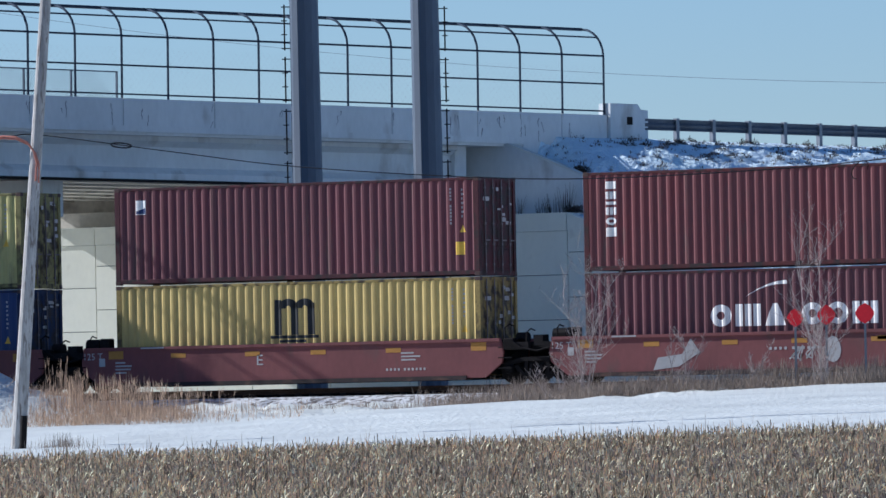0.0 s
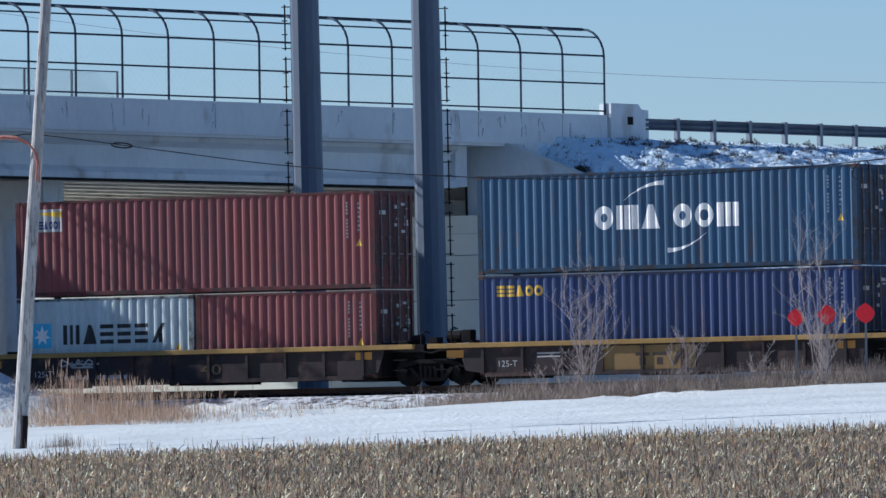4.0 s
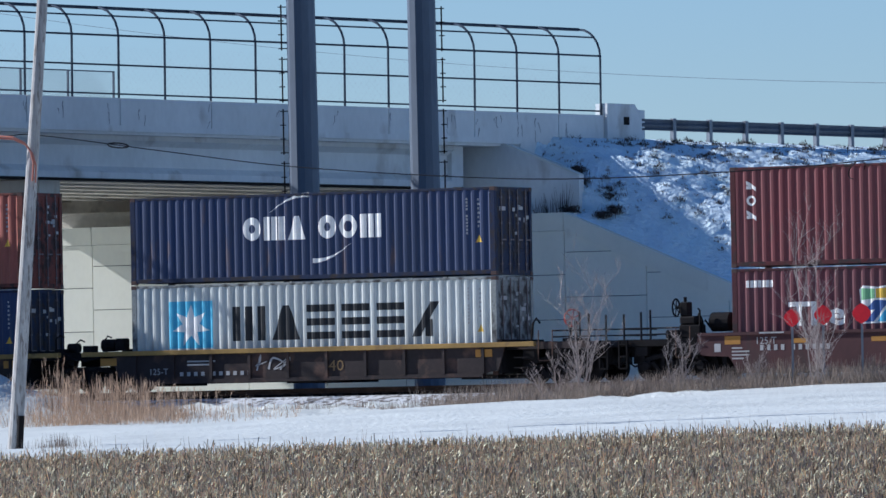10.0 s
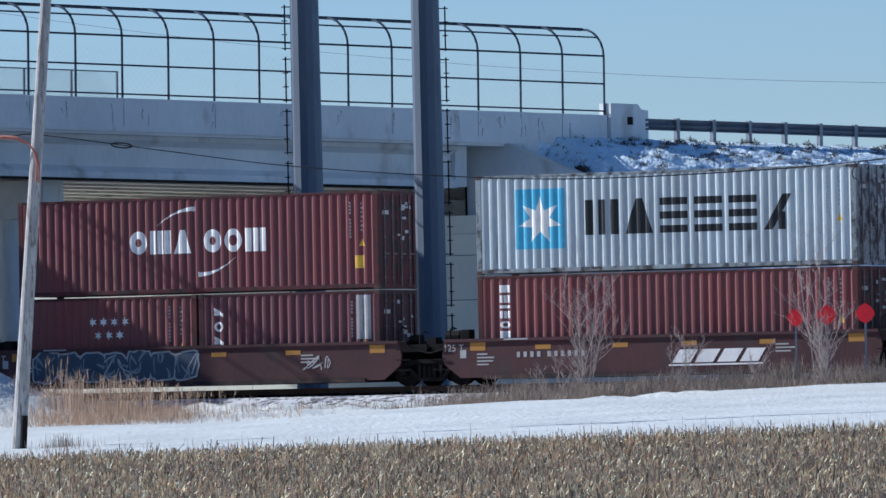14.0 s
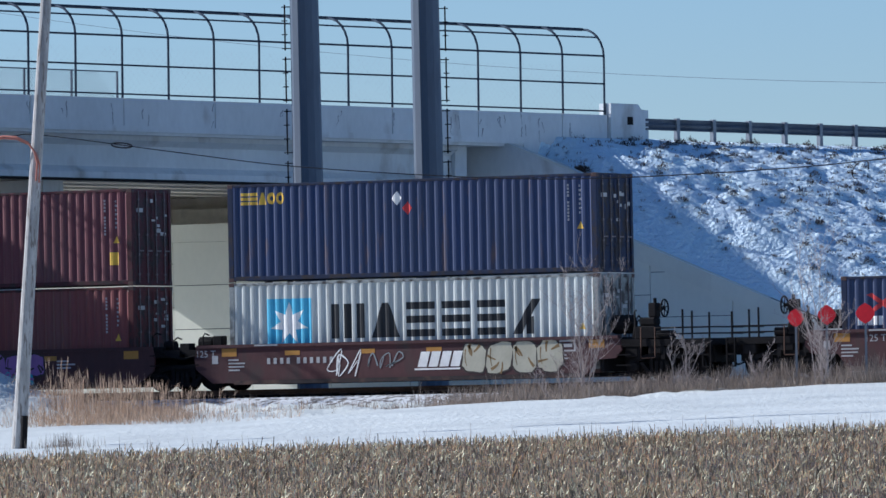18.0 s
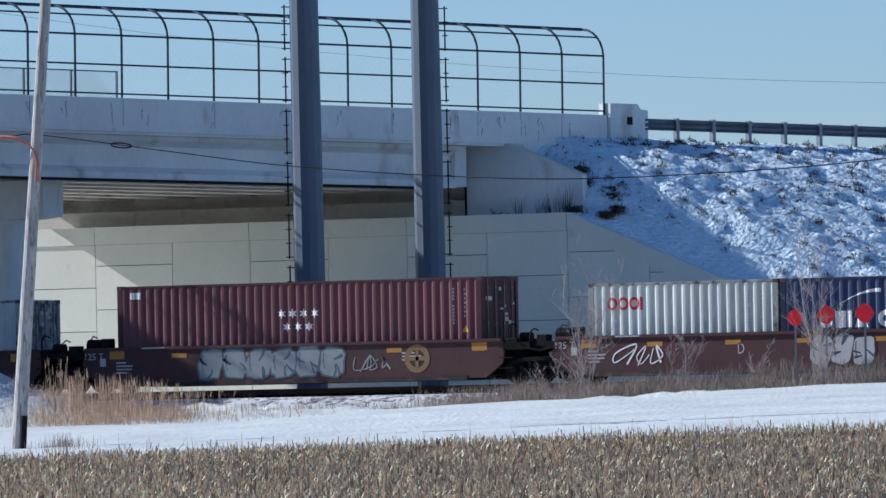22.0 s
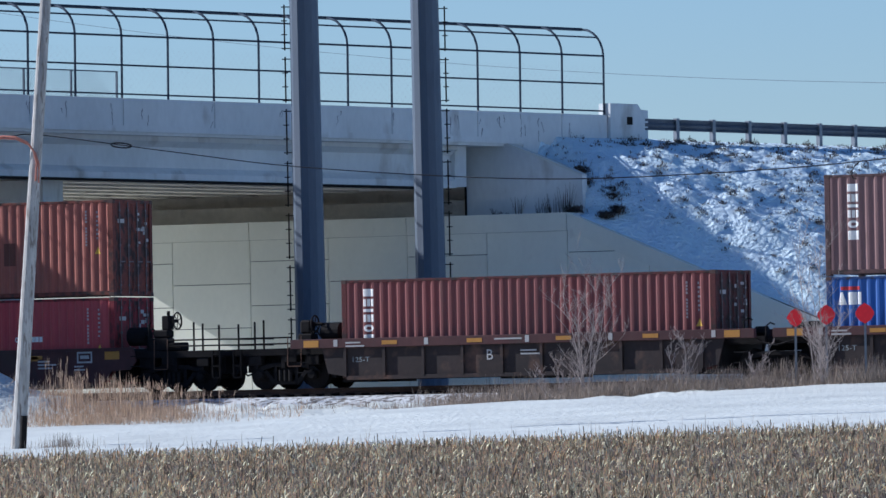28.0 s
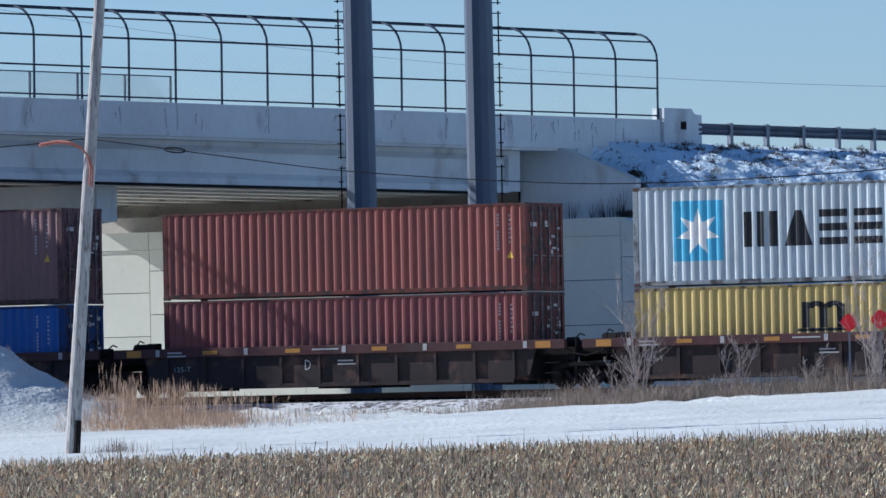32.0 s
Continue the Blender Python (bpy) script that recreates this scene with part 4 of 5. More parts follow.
    for a, b, z0, z1 in ((0.35, 0.75, 0.7, 1.0), (1.1, 1.5, 0.78, 1.02), (2.3, 2.7, 0.72, 1.0)):
        bm = B()
        bx(bm, a, b, 0.02, 0.3, z0, z1, 0.02)
        part("equipment_box", bm, M_BLACK, car)
    bm = B()
    pipe(bm, ((X(3.2), 0.8, 0.95), (X(3.35), 0.78, 0.6), (X(3.6), 0.8, 0.42), (X(3.85), 0.85, 0.5)), 0.03, 6)
    part("air_hose", bm, M_BLACK, car)
    bm = B()
    for z in (0.35, 0.7, 1.05):
        bx(bm, 2.9, 3.15, -0.12, 0.0, z, z + 0.04)
    bx(bm, 2.88, 2.92, -0.12, -0.02, 0.35, 1.2)
    bx(bm, 3.13, 3.17, -0.12, -0.02, 0.35, 1.2)
    part("step_ladder", bm, M_BLACK, car)


def plates(car, xs, z, y, w=0.47, h=0.2):
    for x in xs:
        mark(car, "reflector", rect(x, z, w, h), "amber", None, y)


def small_print(car, x, z, y, rows=3, w=0.7):
    rnd = random.Random(int(x * 10))
    sh = []
    for i in range(rows):
        sh += rect(x, z - i * 0.1, w * rnd.uniform(0.5, 1), 0.045)
    mark(car, "small_marking", sh, "pale", None, y)


def stroke(pts, w0, w1, n=5):
    """A flowing painted band through loose points."""
    q = [pts[0]] + list(pts) + [pts[-1]]
    line = []
    for i in range(1, len(q) - 2):
        for k in range(n):
            t = k / n
            line.append(tuple(0.5 * (2 * q[i][j] + (q[i + 1][j] - q[i - 1][j]) * t + (2 * q[i - 1][j] - 5 * q[i][j] + 4 * q[i + 1][j] - q[i + 2][j]) * t * t
                                     + (3 * q[i][j] - q[i - 1][j] - 3 * q[i + 1][j] + q[i + 2][j]) * t ** 3) for j in (0, 1)))
    line.append(pts[-1])
    out, last = [], None
    for i, (a, c) in enumerate(zip(line, line[1:])):
        dx, dz = c[0] - a[0], c[1] - a[1]
        d = math.hypot(dx, dz) or 1
        w = w0 + (w1 - w0) * i / len(line)
        now = ((a[0] - dz / d * w, a[1] + dx / d * w), (a[0] + dz / d * w, a[1] - dx / d * w))
        if last:
            out.append([last[0], last[1], now[1], now[0]])
        last = now
    return out


def scrawl(car, x, z, w, h, seed, ink, y):
    """A spray-painted tag as loose flowing bands, with no words in it."""
    rnd = random.Random(seed)
    n = max(3, int(w / 0.62))
    for i in range(n):
        cx, hw = x + (i + 0.5) * w / n, w / n * rnd.uniform(0.55, 0.8)
        lean = rnd.uniform(0.05, 0.3)
        pts = [(cx + rnd.uniform(-1, 1) * hw + lean * (u - 0.5), z + h * u) for u in (rnd.uniform(0, 0.2), rnd.uniform(0.75, 1), rnd.uniform(0.3, 0.6), rnd.uniform(0.05, 0.3), rnd.uniform(0.5, 1))]
        mark(car, "graffiti", stroke(pts, 0.03 * rnd.uniform(0.6, 1.1), 0.012), ink, None, y - 0.0003 * (i % 5))


def bubbles(car, x, z, w, h, seed, inks, y):
    """Swollen spray-painted shapes the size of letters: fill, outline, and the hollows between strokes."""
    rnd = random.Random(seed)
    n = max(3, round(w / (h * 0.92)))
    edge, fill = inks[0], inks[1]

    def swollen(cx, cz, a, b, lean, grow, wob):
        out = []
        for k in range(20):
            t = k * math.pi / 10
            c, q = math.cos(t), math.sin(t)
            c, q = math.copysign(abs(c) ** 0.6, c), math.copysign(abs(q) ** 0.6, q)
            f = 1 + wob[k % len(wob)]
            out.append((cx + (a * f + grow) * c + lean * q, cz + (b * f + grow) * q))
        return out
    for i in range(n):
        cx, cz = x + (i + 0.5) * w / n, z + h * (0.5 + rnd.uniform(-0.04, 0.04))
        a, b, lean = w / n * rnd.uniform(0.46, 0.54), h * rnd.uniform(0.45, 0.5), rnd.uniform(-0.04, 0.12)
        wob = [rnd.uniform(-0.10, 0.08) for _ in range(10)]
        d = 0.0006 * (i % 3)
        mark(car, "graffiti_outline", [swollen(cx, cz, a, b, lean, 0.045, wob)], edge, None, y + 0.003 - d)
        mark(car, "graffiti_fill", [swollen(cx, cz, a, b, lean, -0.01, wob)], fill, None, y + 0.0008 - d)
        gaps = []
        for _ in range(3):
            t, e = rnd.uniform(0, 6.283), rnd.uniform(0.15, 0.4)
            p, q = (cx + a * math.cos(t), cz + b * math.sin(t)), (cx + a * e * math.cos(t + 0.7), cz + b * e * math.sin(t + 0.7))
            gaps += stroke([p, ((p[0] + q[0]) / 2 + rnd.uniform(-0.06, 0.06), (p[1] + q[1]) / 2), q], rnd.uniform(0.03, 0.06), 0.015)
        gaps += stroke([(cx - a * 0.7, cz + b * 0.6), (cx - a * 0.75, cz), (cx - a * 0.6, cz - b * 0.6)], 0.018, 0.01)
        mark(car, "graffiti_gap", gaps, inks[2] if len(inks) > 2 else edge, None, y - 0.0015 - d)


def well_car(x, style, left_end, right_end, label, letter="", seed=0, tone=None, loads=()):
    car = thing("well_car", pose(x, 0, RAIL), label, "rail car", "cars of the train")
    m = tone or {"A": M_CAR, "B": M_CAR3, "C": M_CAR3}[style]
    a, b = -0.95, 12.95
    Y = -0.30
    for y0, y1 in ((Y, Y + 0.09), (2.438 + 0.21, 2.438 + 0.30)):
        if style == "A":
            bm = B()
            lower_l = ((a + 0.1, 0.68), (0.0, 0.64), (0.3, 0.20)) if left_end else ((a - 0.05, 0.62), (a + 0.5, 0.20))
            lower_r = ((11.9, 0.20), (12.2, 0.64), (b - 0.1, 0.68)) if right_end else ((b - 0.5, 0.20), (b + 0.05, 0.62))
            prism(bm, ((a, 1.31), (a - 0.1, 0.92)) + lower_l + lower_r + ((b + 0.1, 0.92), (b, 1.31)), y0, y1)
            part("side_wall", bm, m, car)
            part("top_chord", boxes((a, b, y0 - 0.05, y1 + 0.02, 1.25, 1.34)), m, car)
            part("bottom_chord", boxes((0.3, 11.85, y0 - 0.06, y1 + 0.1, 0.15, 0.27)), M_CAR3, car)
        else:
            sill = M_SILL if style == "B" else M_CAR
            z0, z1 = (1.08, 1.22) if style == "B" else (1.17, 1.44)
            part("top_sill", boxes((a - 0.6, b + 0.6, y0 - 0.06, y1 + 0.02, z0, z1, 0.01)), sill, car)
            bm = B()
            prism(bm, ((a + 0.4, z0), (a + 0.6, 0.42), (0.5, 0.28), (11.7, 0.28), (b - 0.6, 0.42), (b - 0.4, z0)), y0 + 0.04, y1)
            part("side_wall", bm, m, car)
            for i in range(10):
                rx = 0.2 + i * 1.29
                part("side_post", boxes((rx, rx + 0.09, y0 - 0.03, y0 + 0.04, 0.32, z0)), m, car)
            part("bottom_chord", boxes((0.3, 11.85, y0 - 0.02, y1 + 0.1, 0.22, 0.34)), M_CAR3, car)
    for f0, f1 in ((0.0, 1.2), (5.2, 7.0), (11.0, 12.19)):
        part("well_floor", boxes((f0, f1, 0.0, 2.44, 0.16, 0.26)), M_BLACK, car)
    for e0, e1 in ((-1.5, -0.12), (12.31, 13.7)):
        part("bulkhead", boxes((e0 + 0.05, e1, 0.05, 2.39, 1.0, 1.22), (e0 if e0 > 0 else e1 - 0.12, (e0 + 0.12) if e0 > 0 else e1, -0.2, 2.6, 0.3, 1.3)), M_BLACK, car)
    # a joint truck on the left, or end trucks with platforms
    if left_end:
        truck(car, -1.95)
        end_platform(car, -1, -0.45, style)
    else:
        truck(car, -1.66)
        part("articulation", boxes((-2.3, -1.0, 0.95, 1.5, 0.8, 1.1), (-2.1, -1.2, 0.3, 2.1, 1.0, 1.14)), M_BLACK, car)
        bm = B()
        tube(bm, (-1.2, 0.4, 1.42), (-0.75, 0.4, 1.42), 0.19, seg=12)
        part("air_reservoir", bm, M_BLACK, car)
        bm = B()
        tube(bm, (-2.5, 0.6, 1.36), (-2.15, 0.6, 1.36), 0.15, seg=12)
        part("air_reservoir", bm, M_BLACK, car)
        part("valve_box", boxes((-1.75, -1.45, 0.1, 0.5, 1.1, 1.42)), M_BLACK, car)
        for k, (p, q) in enumerate((((-2.7, 1.2), (-2.55, 1.75)), ((-1.0, 1.2), (-0.92, 1.7)), ((-2.0, 1.15), (-1.85, 1.6)))):
            bm = B()
            pipe(bm, ((p[0], 0.15, p[1]), (p[0] + 0.02, 0.12, q[1] - 0.1), (q[0], 0.15, q[1]), (q[0] + 0.12, 0.2, q[1] - 0.06)), 0.025, 6)
            part("air_pipe", bm, M_BLACK, car)
        bm = B()
        pipe(bm, ((-2.5, 0.02, 1.3), (-2.1, 0.0, 1.05), (-1.6, 0.0, 0.95), (-1.1, 0.0, 1.06), (-0.8, 0.05, 1.3)), 0.028, 6)
        part("air_hose", bm, M_BLACK, car)
        part("casting_mount", boxes((-2.75, -2.4, 0.1, 0.45, 1.1, 1.34, 0.03)), M_BLACK, car)
        part("casting_mount", boxes((-0.62, -0.3, 0.05, 0.4, 1.25, 1.62, 0.03)), M_BLACK, car)
    if right_end:
        truck(car, 14.15)
        end_platform(car, 1, 12.65, style)
    for z in (0.45, 0.75, 1.05):
        part("grab_iron", boxes((b - 0.05, b + 0.4, Y - 0.05, Y - 0.02, z, z + 0.03)), M_BLACK, car)
        part("grab_iron", boxes((a - 0.4, a + 0.05, Y - 0.05, Y - 0.02, z, z + 0.03)), M_BLACK, car)
    yy = Y - 0.006
    if style == "A":
        plates(car, (-0.12, 12.0), 0.99, yy, 0.5, 0.24)
        plates(car, (2.0, 4.5, 6.7, 9.2), 0.99, yy, 0.5, 0.14)
        small_print(car, 0.1, 0.86, yy, 4, 0.6)
        small_print(car, 9.7, 0.95, yy, 3, 0.7)
        small_print(car, 1.0, 1.28, yy - 0.05, 1, 1.0)
        mark(car, "small_plate", rect(-0.45, 0.78, 0.2, 0.24), "pale", None, yy)
        if right_end:
            mark(car, "framed_plate", rect(11.05, 0.90, 0.52, 0.05) + rect(11.05, 1.19, 0.52, 0.05) + rect(11.05, 0.95, 0.05, 0.24) + rect(11.52, 0.95, 0.05, 0.24) + rect(11.16, 1.03, 0.3, 0.1), "pale", None, yy)
            small_print(car, 10.95, 0.78, yy, 2, 0.5)
            plates(car, (9.4,), 1.04, yy, 0.46, 0.11)
        words(car, "125 T", -0.95 if not left_end else 0.9, 0.98, 0.62, 0.2, "pale", None, yy)
    elif style == "B":
        plates(car, (-0.95, 11.6), 0.80, Y + 0.03, 0.55, 0.22)
        small_print(car, 2.0, 0.85, Y + 0.034, 2, 1.0)
        words(car, "125-T", 0.75, 0.5, 0.6, 0.18, "pale", None, Y + 0.034)
    else:
        plates(car, (-1.1, 12.6), 1.20, Y - 0.066, 0.5, 0.2)
        plates(car, (1.5, 4.3, 7.2, 10.0), 1.24, Y - 0.066, 0.5, 0.12)
        for px in (-0.1, 2.9, 6.2, 8.9, 12.2):
            mark(car, "small_plate", rect(px, 1.21, 0.13, 0.2), "pale", None, Y - 0.066)
        small_print(car, 5.2, 1.30, Y - 0.066, 1, 0.9)
        small_print(car, 0.3, 1.29, Y - 0.066, 2, 0.8)
        words(car, "125-T", 0.48, 0.74, 0.56, 0.15, "silver", None, Y + 0.034)
        small_print(car, 6.0, 0.95, Y + 0.034, 2, 0.8)
    for kind, u, z, w, h, *inks in loads:
        if kind in ("bubbles", "line_tag"):
            z, h = 0.24 + (z - 0.2) * 0.9, h * 0.92
        elif style == "B":
            z, h = 0.32 + (z - 0.36) * 0.75, h * 0.75
        yd = yy if style == "A" else Y + 0.033
        if kind == "bubbles":
            bubbles(car, u, z, w, h, int(u * 7 + w * 31), inks, yd - 0.004)
        elif kind == "line_tag":
            scrawl(car, u, z, w, h, int(u * 7 + w * 31), inks[0], yd - 0.003)
        elif kind == "bars":
            mark(car, "number_marking", fit_to(blocks("rrrr-rrrrrr", 0.4, 0.42), u, z + h * 0.1, w, h * 0.8), "pale", None, yd - 0.002)
        elif kind == "round":
            mark(car, "round_emblem", ring(u, z, w * 0.62, w) + rect(u - w * 0.6, z - 0.06, w * 1.2, 0.12) + rect(u - 0.05, z - w * 0.6, 0.1, w * 1.2), inks[0], None, yd - 0.002)
        elif kind == "slant":
            mark(car, "emblem", fit_to(rect(0, 0, 0.7, 1, 0.3) + rect(0.85, 0, 0.7, 1, 0.3) + rect(1.7, 0, 0.7, 1, 0.3) + rect(2.55, 0, 0.7, 1, 0.3), u, z, w, h), inks[0], None, yd - 0.002)
            mark(car, "emblem_line", rect(u - 0.1, z - 0.09, w, 0.05), inks[0], None, yd - 0.002)
        elif kind == "panel":
            mark(car, "yellow_panel", rect(u, z, w, h), "ttx", None, yd - 0.001)
            mark(car, "emblem", fit_to(rect(0, 0.75, 0.8, 0.25) + rect(0.22, 0, 0.36, 0.6) + rect(1, 0.75, 0.8, 0.25) + rect(1.22, 0, 0.36, 0.6) + rect(2.05, 0, 0.3, 1, 0.35), u + w * 0.36, z + h * 0.2, w * 0.5, h * 0.5), "dark", None, yd - 0.004)
        elif kind == "patch":
            mark(car, "bare_patch", [[(u, z), (u + w * 0.55, z + h * 0.1), (u + w, z + h * 0.55), (u + w * 0.8, z + h), (u + w * 0.62, z + h * 0.5), (u + w * 0.1, z + h * 0.4)]], inks[0], None, yd - 0.002)
        elif kind == "blot":
            mark(car, "graffiti_fill", [[(u + w * math.cos(k * 0.5236), z + h * math.sin(k * 0.5236) * (1 if k < 6 else 0.8)) for k in range(12)]], inks[0], None, yd - 0.002)
        elif kind == "words":
            words(car, inks[1], u, z, w, h, inks[0], None, yd - 0.003)
    if letter:
        words(car, letter, 4.9, 0.72, 0.2, 0.3, "pale", None, yy if style == "A" else Y + 0.034)
    MOVING.append((car, x, 0, RAIL))
    return car


S_, H_ = 2.591, 2.896
FORTY, TWENTY = 12.192, 6.058
FLOOR = RAIL + 0.27


def unit(x, style, lower, upper=None, ends=(0, 0), letter="", label="", tone=None, extras=()):
    """One unit of a set with its containers. lower: one or two of (length, height, colour, label, logos)."""
    car = well_car(x, style, ends[0], ends[1], label, letter, 0, tone, extras)
    u = x
    for L, h, colour, text, logos, *more in lower:
        container(u, FLOOR, L, h, colour, text, logos, *more)
        u += L + 0.076
        top = FLOOR + h
    if upper:
        L, h, colour, text, logos, *more = upper
        container(x, top + 0.03, L, h, colour, text, logos, *more)
    return car


LB = "brown articulated well car with smooth tall sides"
LY = "dark brown articulated well car with a yellow top sill"
LC = "dark articulated well car with a brown top sill"
unit(-138.95, "A", [(FORTY, H_, "deep_blue", "dark blue steel shipping container in a well car", ())], (FORTY, H_, "olive_yellow", "dirty yellow steel shipping container stacked on a blue one", (), 0.5), (0, 0), "", "dull red articulated well car with smooth tall sides", M_CAR2)
unit(-123.53, "A", [(FORTY, H_, "yellow", "dull yellow steel shipping container with a black emblem", ("m_low",), 0.66)], (FORTY, H_, "maroon", "maroon steel shipping container stacked on a yellow one", ("plain_square",), 0.6, True), (0, 0), "E", "dull red articulated well car with smooth tall sides", M_CAR2, extras=(("bars", 9.2, 0.45, 1.3, 0.09, "pale"),))
unit(-107.93, "A", [(FORTY, H_, "maroon", "maroon steel shipping container with white emblem and arc", ("arc_low",))], (FORTY, H_, "brown", "brown steel shipping container with a white upright mark", ("column_mark",)), (0, 1), "", "dull red end well car with a patched side", M_CAR2, extras=(("patch", 2.3, 0.3, 1.5, 0.9, "pale"), ("words", 11.1, 0.5, 0.85, 0.5, "cream", "40"), ("bars", 6.0, 0.8, 1.6, 0.1, "pale"), ("line_tag", 6.7, 0.45, 0.7, 0.5, "pale"), ("blot", 8.0, 0.75, 0.26, 0.42, "pale")))
unit(-87.93, "B", [(TWENTY, S_, "pale_blue", "short pale blue shipping container with a star emblem", ("star_small",), 0.64), (TWENTY, S_, "red_brown", "short red-brown steel shipping container", ())], (FORTY, H_, "red_brown", "red-brown shipping container with a small white plate", ("plate_high",), 0.64), (1, 0), "", LY, extras=(("bars", 1.75, 0.45, 2.4, 0.2, "pale"), ("words", 6.4, 0.55, 0.7, 0.42, "gold", "40"), ("line_tag", 1.7, 0.8, 1.1, 0.25, "pale")))
unit(-72.36, "B", [(FORTY, H_, "deep_blue", "dark blue shipping container with a yellow mark", ("amber_low",))], (FORTY, H_, "teal_blue", "faded teal-blue shipping container with white emblem and arcs", ("arc_high",)), (0, 0), "", LY, extras=(("panel", 4.1, 0.36, 3.0, 0.95),))
unit(-56.66, "B", [(FORTY, H_, "pale_blue", "pale blue-grey shipping container with spaced blue emblem", ("ringed_word",), 0.66)], (FORTY, H_, "brown", "brown shipping container with white emblem and arcs", ("column_short", "arc_high")), (0, 0), "", LY, extras=(("panel", 6.05, 0.36, 3.1, 0.95), ("words", 2.1, 0.5, 0.6, 0.42, "gold", "40")))
unit(-40.99, "B", [(FORTY, H_, "navy", "navy blue shipping container with white emblem and arc", ("arc_low_left",))], (FORTY, H_, "orange_brown", "orange-brown shipping container with a white upright mark", ("column_mark",), 0.66), (0, 0), "", LY, extras=(("panel", 6.35, 0.36, 2.9, 0.95),))
unit(-25.10, "B", [(FORTY, H_, "silver_grey", "pale grey shipping container with star emblem and black band", ("star_low",), 0.62)], (FORTY, S_, "navy", "navy blue shipping container with white emblem and arcs", ("arc_high",), 0.68), (0, 1), "", LY, extras=(("bars", 1.75, 0.5, 2.4, 0.2, "pale"), ("words", 6.75, 0.6, 0.5, 0.42, "gold", "40"), ("line_tag", 4.4, 0.55, 1.3, 0.5, "pale")))
unit(-5.32, "A", [(FORTY, H_, "maroon", "maroon shipping container with a white slogan and star dots", ("slogan", "dots"))], (FORTY, H_, "brown", "brown-red shipping container with a small white upright mark", ("column_short",), 0.66, True), (1, 0), "", LB, extras=(("bars", 1.0, 0.78, 2.2, 0.2, "white"), ("bubbles", 7.0, 0.28, 4.2, 1.02, "dark", "silver", "slate")))
unit(10.13, "A", [(TWENTY, S_, "red_brown", "short red-brown shipping container with white star dots", ("dots",)), (TWENTY, S_, "maroon", "short maroon shipping container with a pale repair patch", ("column_short", "white_panel"))], (FORTY, H_, "brown", "brown-red shipping container with white emblem and arcs", ("arc_high",), 0.68, True), (0, 0), "", LB, extras=(("bubbles", 0.65, 0.28, 5.6, 0.98, "pale", "slate", "silver"), ("line_tag", 0.8, 0.3, 5.4, 0.9, "pale"), ("line_tag", 9.9, 0.5, 0.9, 0.5, "pale")))
unit(25.56, "A", [(FORTY, H_, "red_brown", "red-brown shipping container with a white upright mark", ("column_mark",))], (FORTY, H_, "pale_grey", "pale grey shipping container with a star on a blue square", ("star_high",), 0.64), (0, 0), "", LB, extras=(("slant", 6.4, 0.5, 3.0, 0.38, "white"), ("bars", 1.4, 0.75, 2.2, 0.2, "white")))
unit(41.08, "A", [(FORTY, H_, "red_brown", "red-brown steel shipping container in a well car", (), 0.58)], (FORTY, H_, "maroon", "maroon shipping container with a small white upright mark", ("column_short",), 0.6, True), (0, 0), "B", LB, extras=(("bubbles", 5.9, 0.5, 3.4, 0.75, "dark", "purple", "dark"), ("bubbles", 6.1, 0.2, 2.8, 0.5, "dark", "cyan", "purple"), ("line_tag", 2.2, 0.6, 1.3, 0.5, "pale")))
unit(56.53, "A", [(FORTY, H_, "silver_grey", "pale grey shipping container with star emblem and black band", ("star_low",), 0.6)], (FORTY, H_, "navy", "navy blue shipping container with hazard placards and yellow mark", ("amber_word", "hazard"), 0.68), (0, 1), "", LB, extras=(("bars", 1.4, 0.72, 2.2, 0.22, "white"), ("line_tag", 3.4, 0.25, 1.3, 0.95, "white"), ("line_tag", 4.8, 0.5, 1.1, 0.6, "silver"), ("slant", 6.4, 0.55, 1.5, 0.45, "white"), ("bubbles", 7.85, 0.25, 3.3, 1.05, "dark", "cream", "gold")))
unit(76.45, "A", [(TWENTY, S_, "navy", "short navy shipping container with a white cross", ("cross_mark",)), (TWENTY, S_, "pale_blue", "short pale blue shipping container with a star emblem", ("star_small",), 0.64)], None, (1, 0), "A", LB, extras=(("line_tag", 2.2, 0.7, 1.1, 0.45, "cream"), ("bars", 5.4, 0.75, 1.9, 0.16, "pale"), ("round", 10.1, 0.8, 0.4, 0, "gold")))
unit(91.98, "A", [(FORTY, H_, "maroon", "maroon shipping container with white star dots", ("dots_mid",), 0.56)], None, (0, 0), "", LB, extras=(("bubbles", 2.9, 0.3, 4.9, 1.0, "teal", "silver", "teal"), ("round", 10.2, 0.8, 0.42, 0, "gold"), ("line_tag", 8.2, 0.4, 1.2, 0.6, "silver")))
unit(107.66, "A", [(TWENTY, S_, "off_white", "short off-white shipping container with red emblem", ("red_word",), 0.68), (TWENTY, S_, "navy", "short navy shipping container with white emblem and arc", ("arc_low",))], None, (0, 0), "D", LB, extras=(("line_tag", 1.05, 0.4, 1.5, 0.75, "white"), ("bubbles", 7.2, 0.28, 2.0, 0.98, "dark", "pale", "slate"), ("round", 10.1, 0.8, 0.42, 0, "gold")))
unit(123.0, "A", [(TWENTY, S_, "red_brown", "short red-brown shipping container with a blue sticker", ("round_sticker",)), (TWENTY, S_, "off_white", "short off-white shipping container with red emblem", ("red_word",), 0.66)], (FORTY, H_, "royal_blue", "bright blue shipping container with white emblem and red wing", ("eagle_word",), 0.72), (0, 0), "C", LB, extras=(("bubbles", 3.5, 0.2, 4.4, 1.1, "dark", "silver", "slate"), ("round", 10.2, 0.8, 0.42, 0, "gold")))
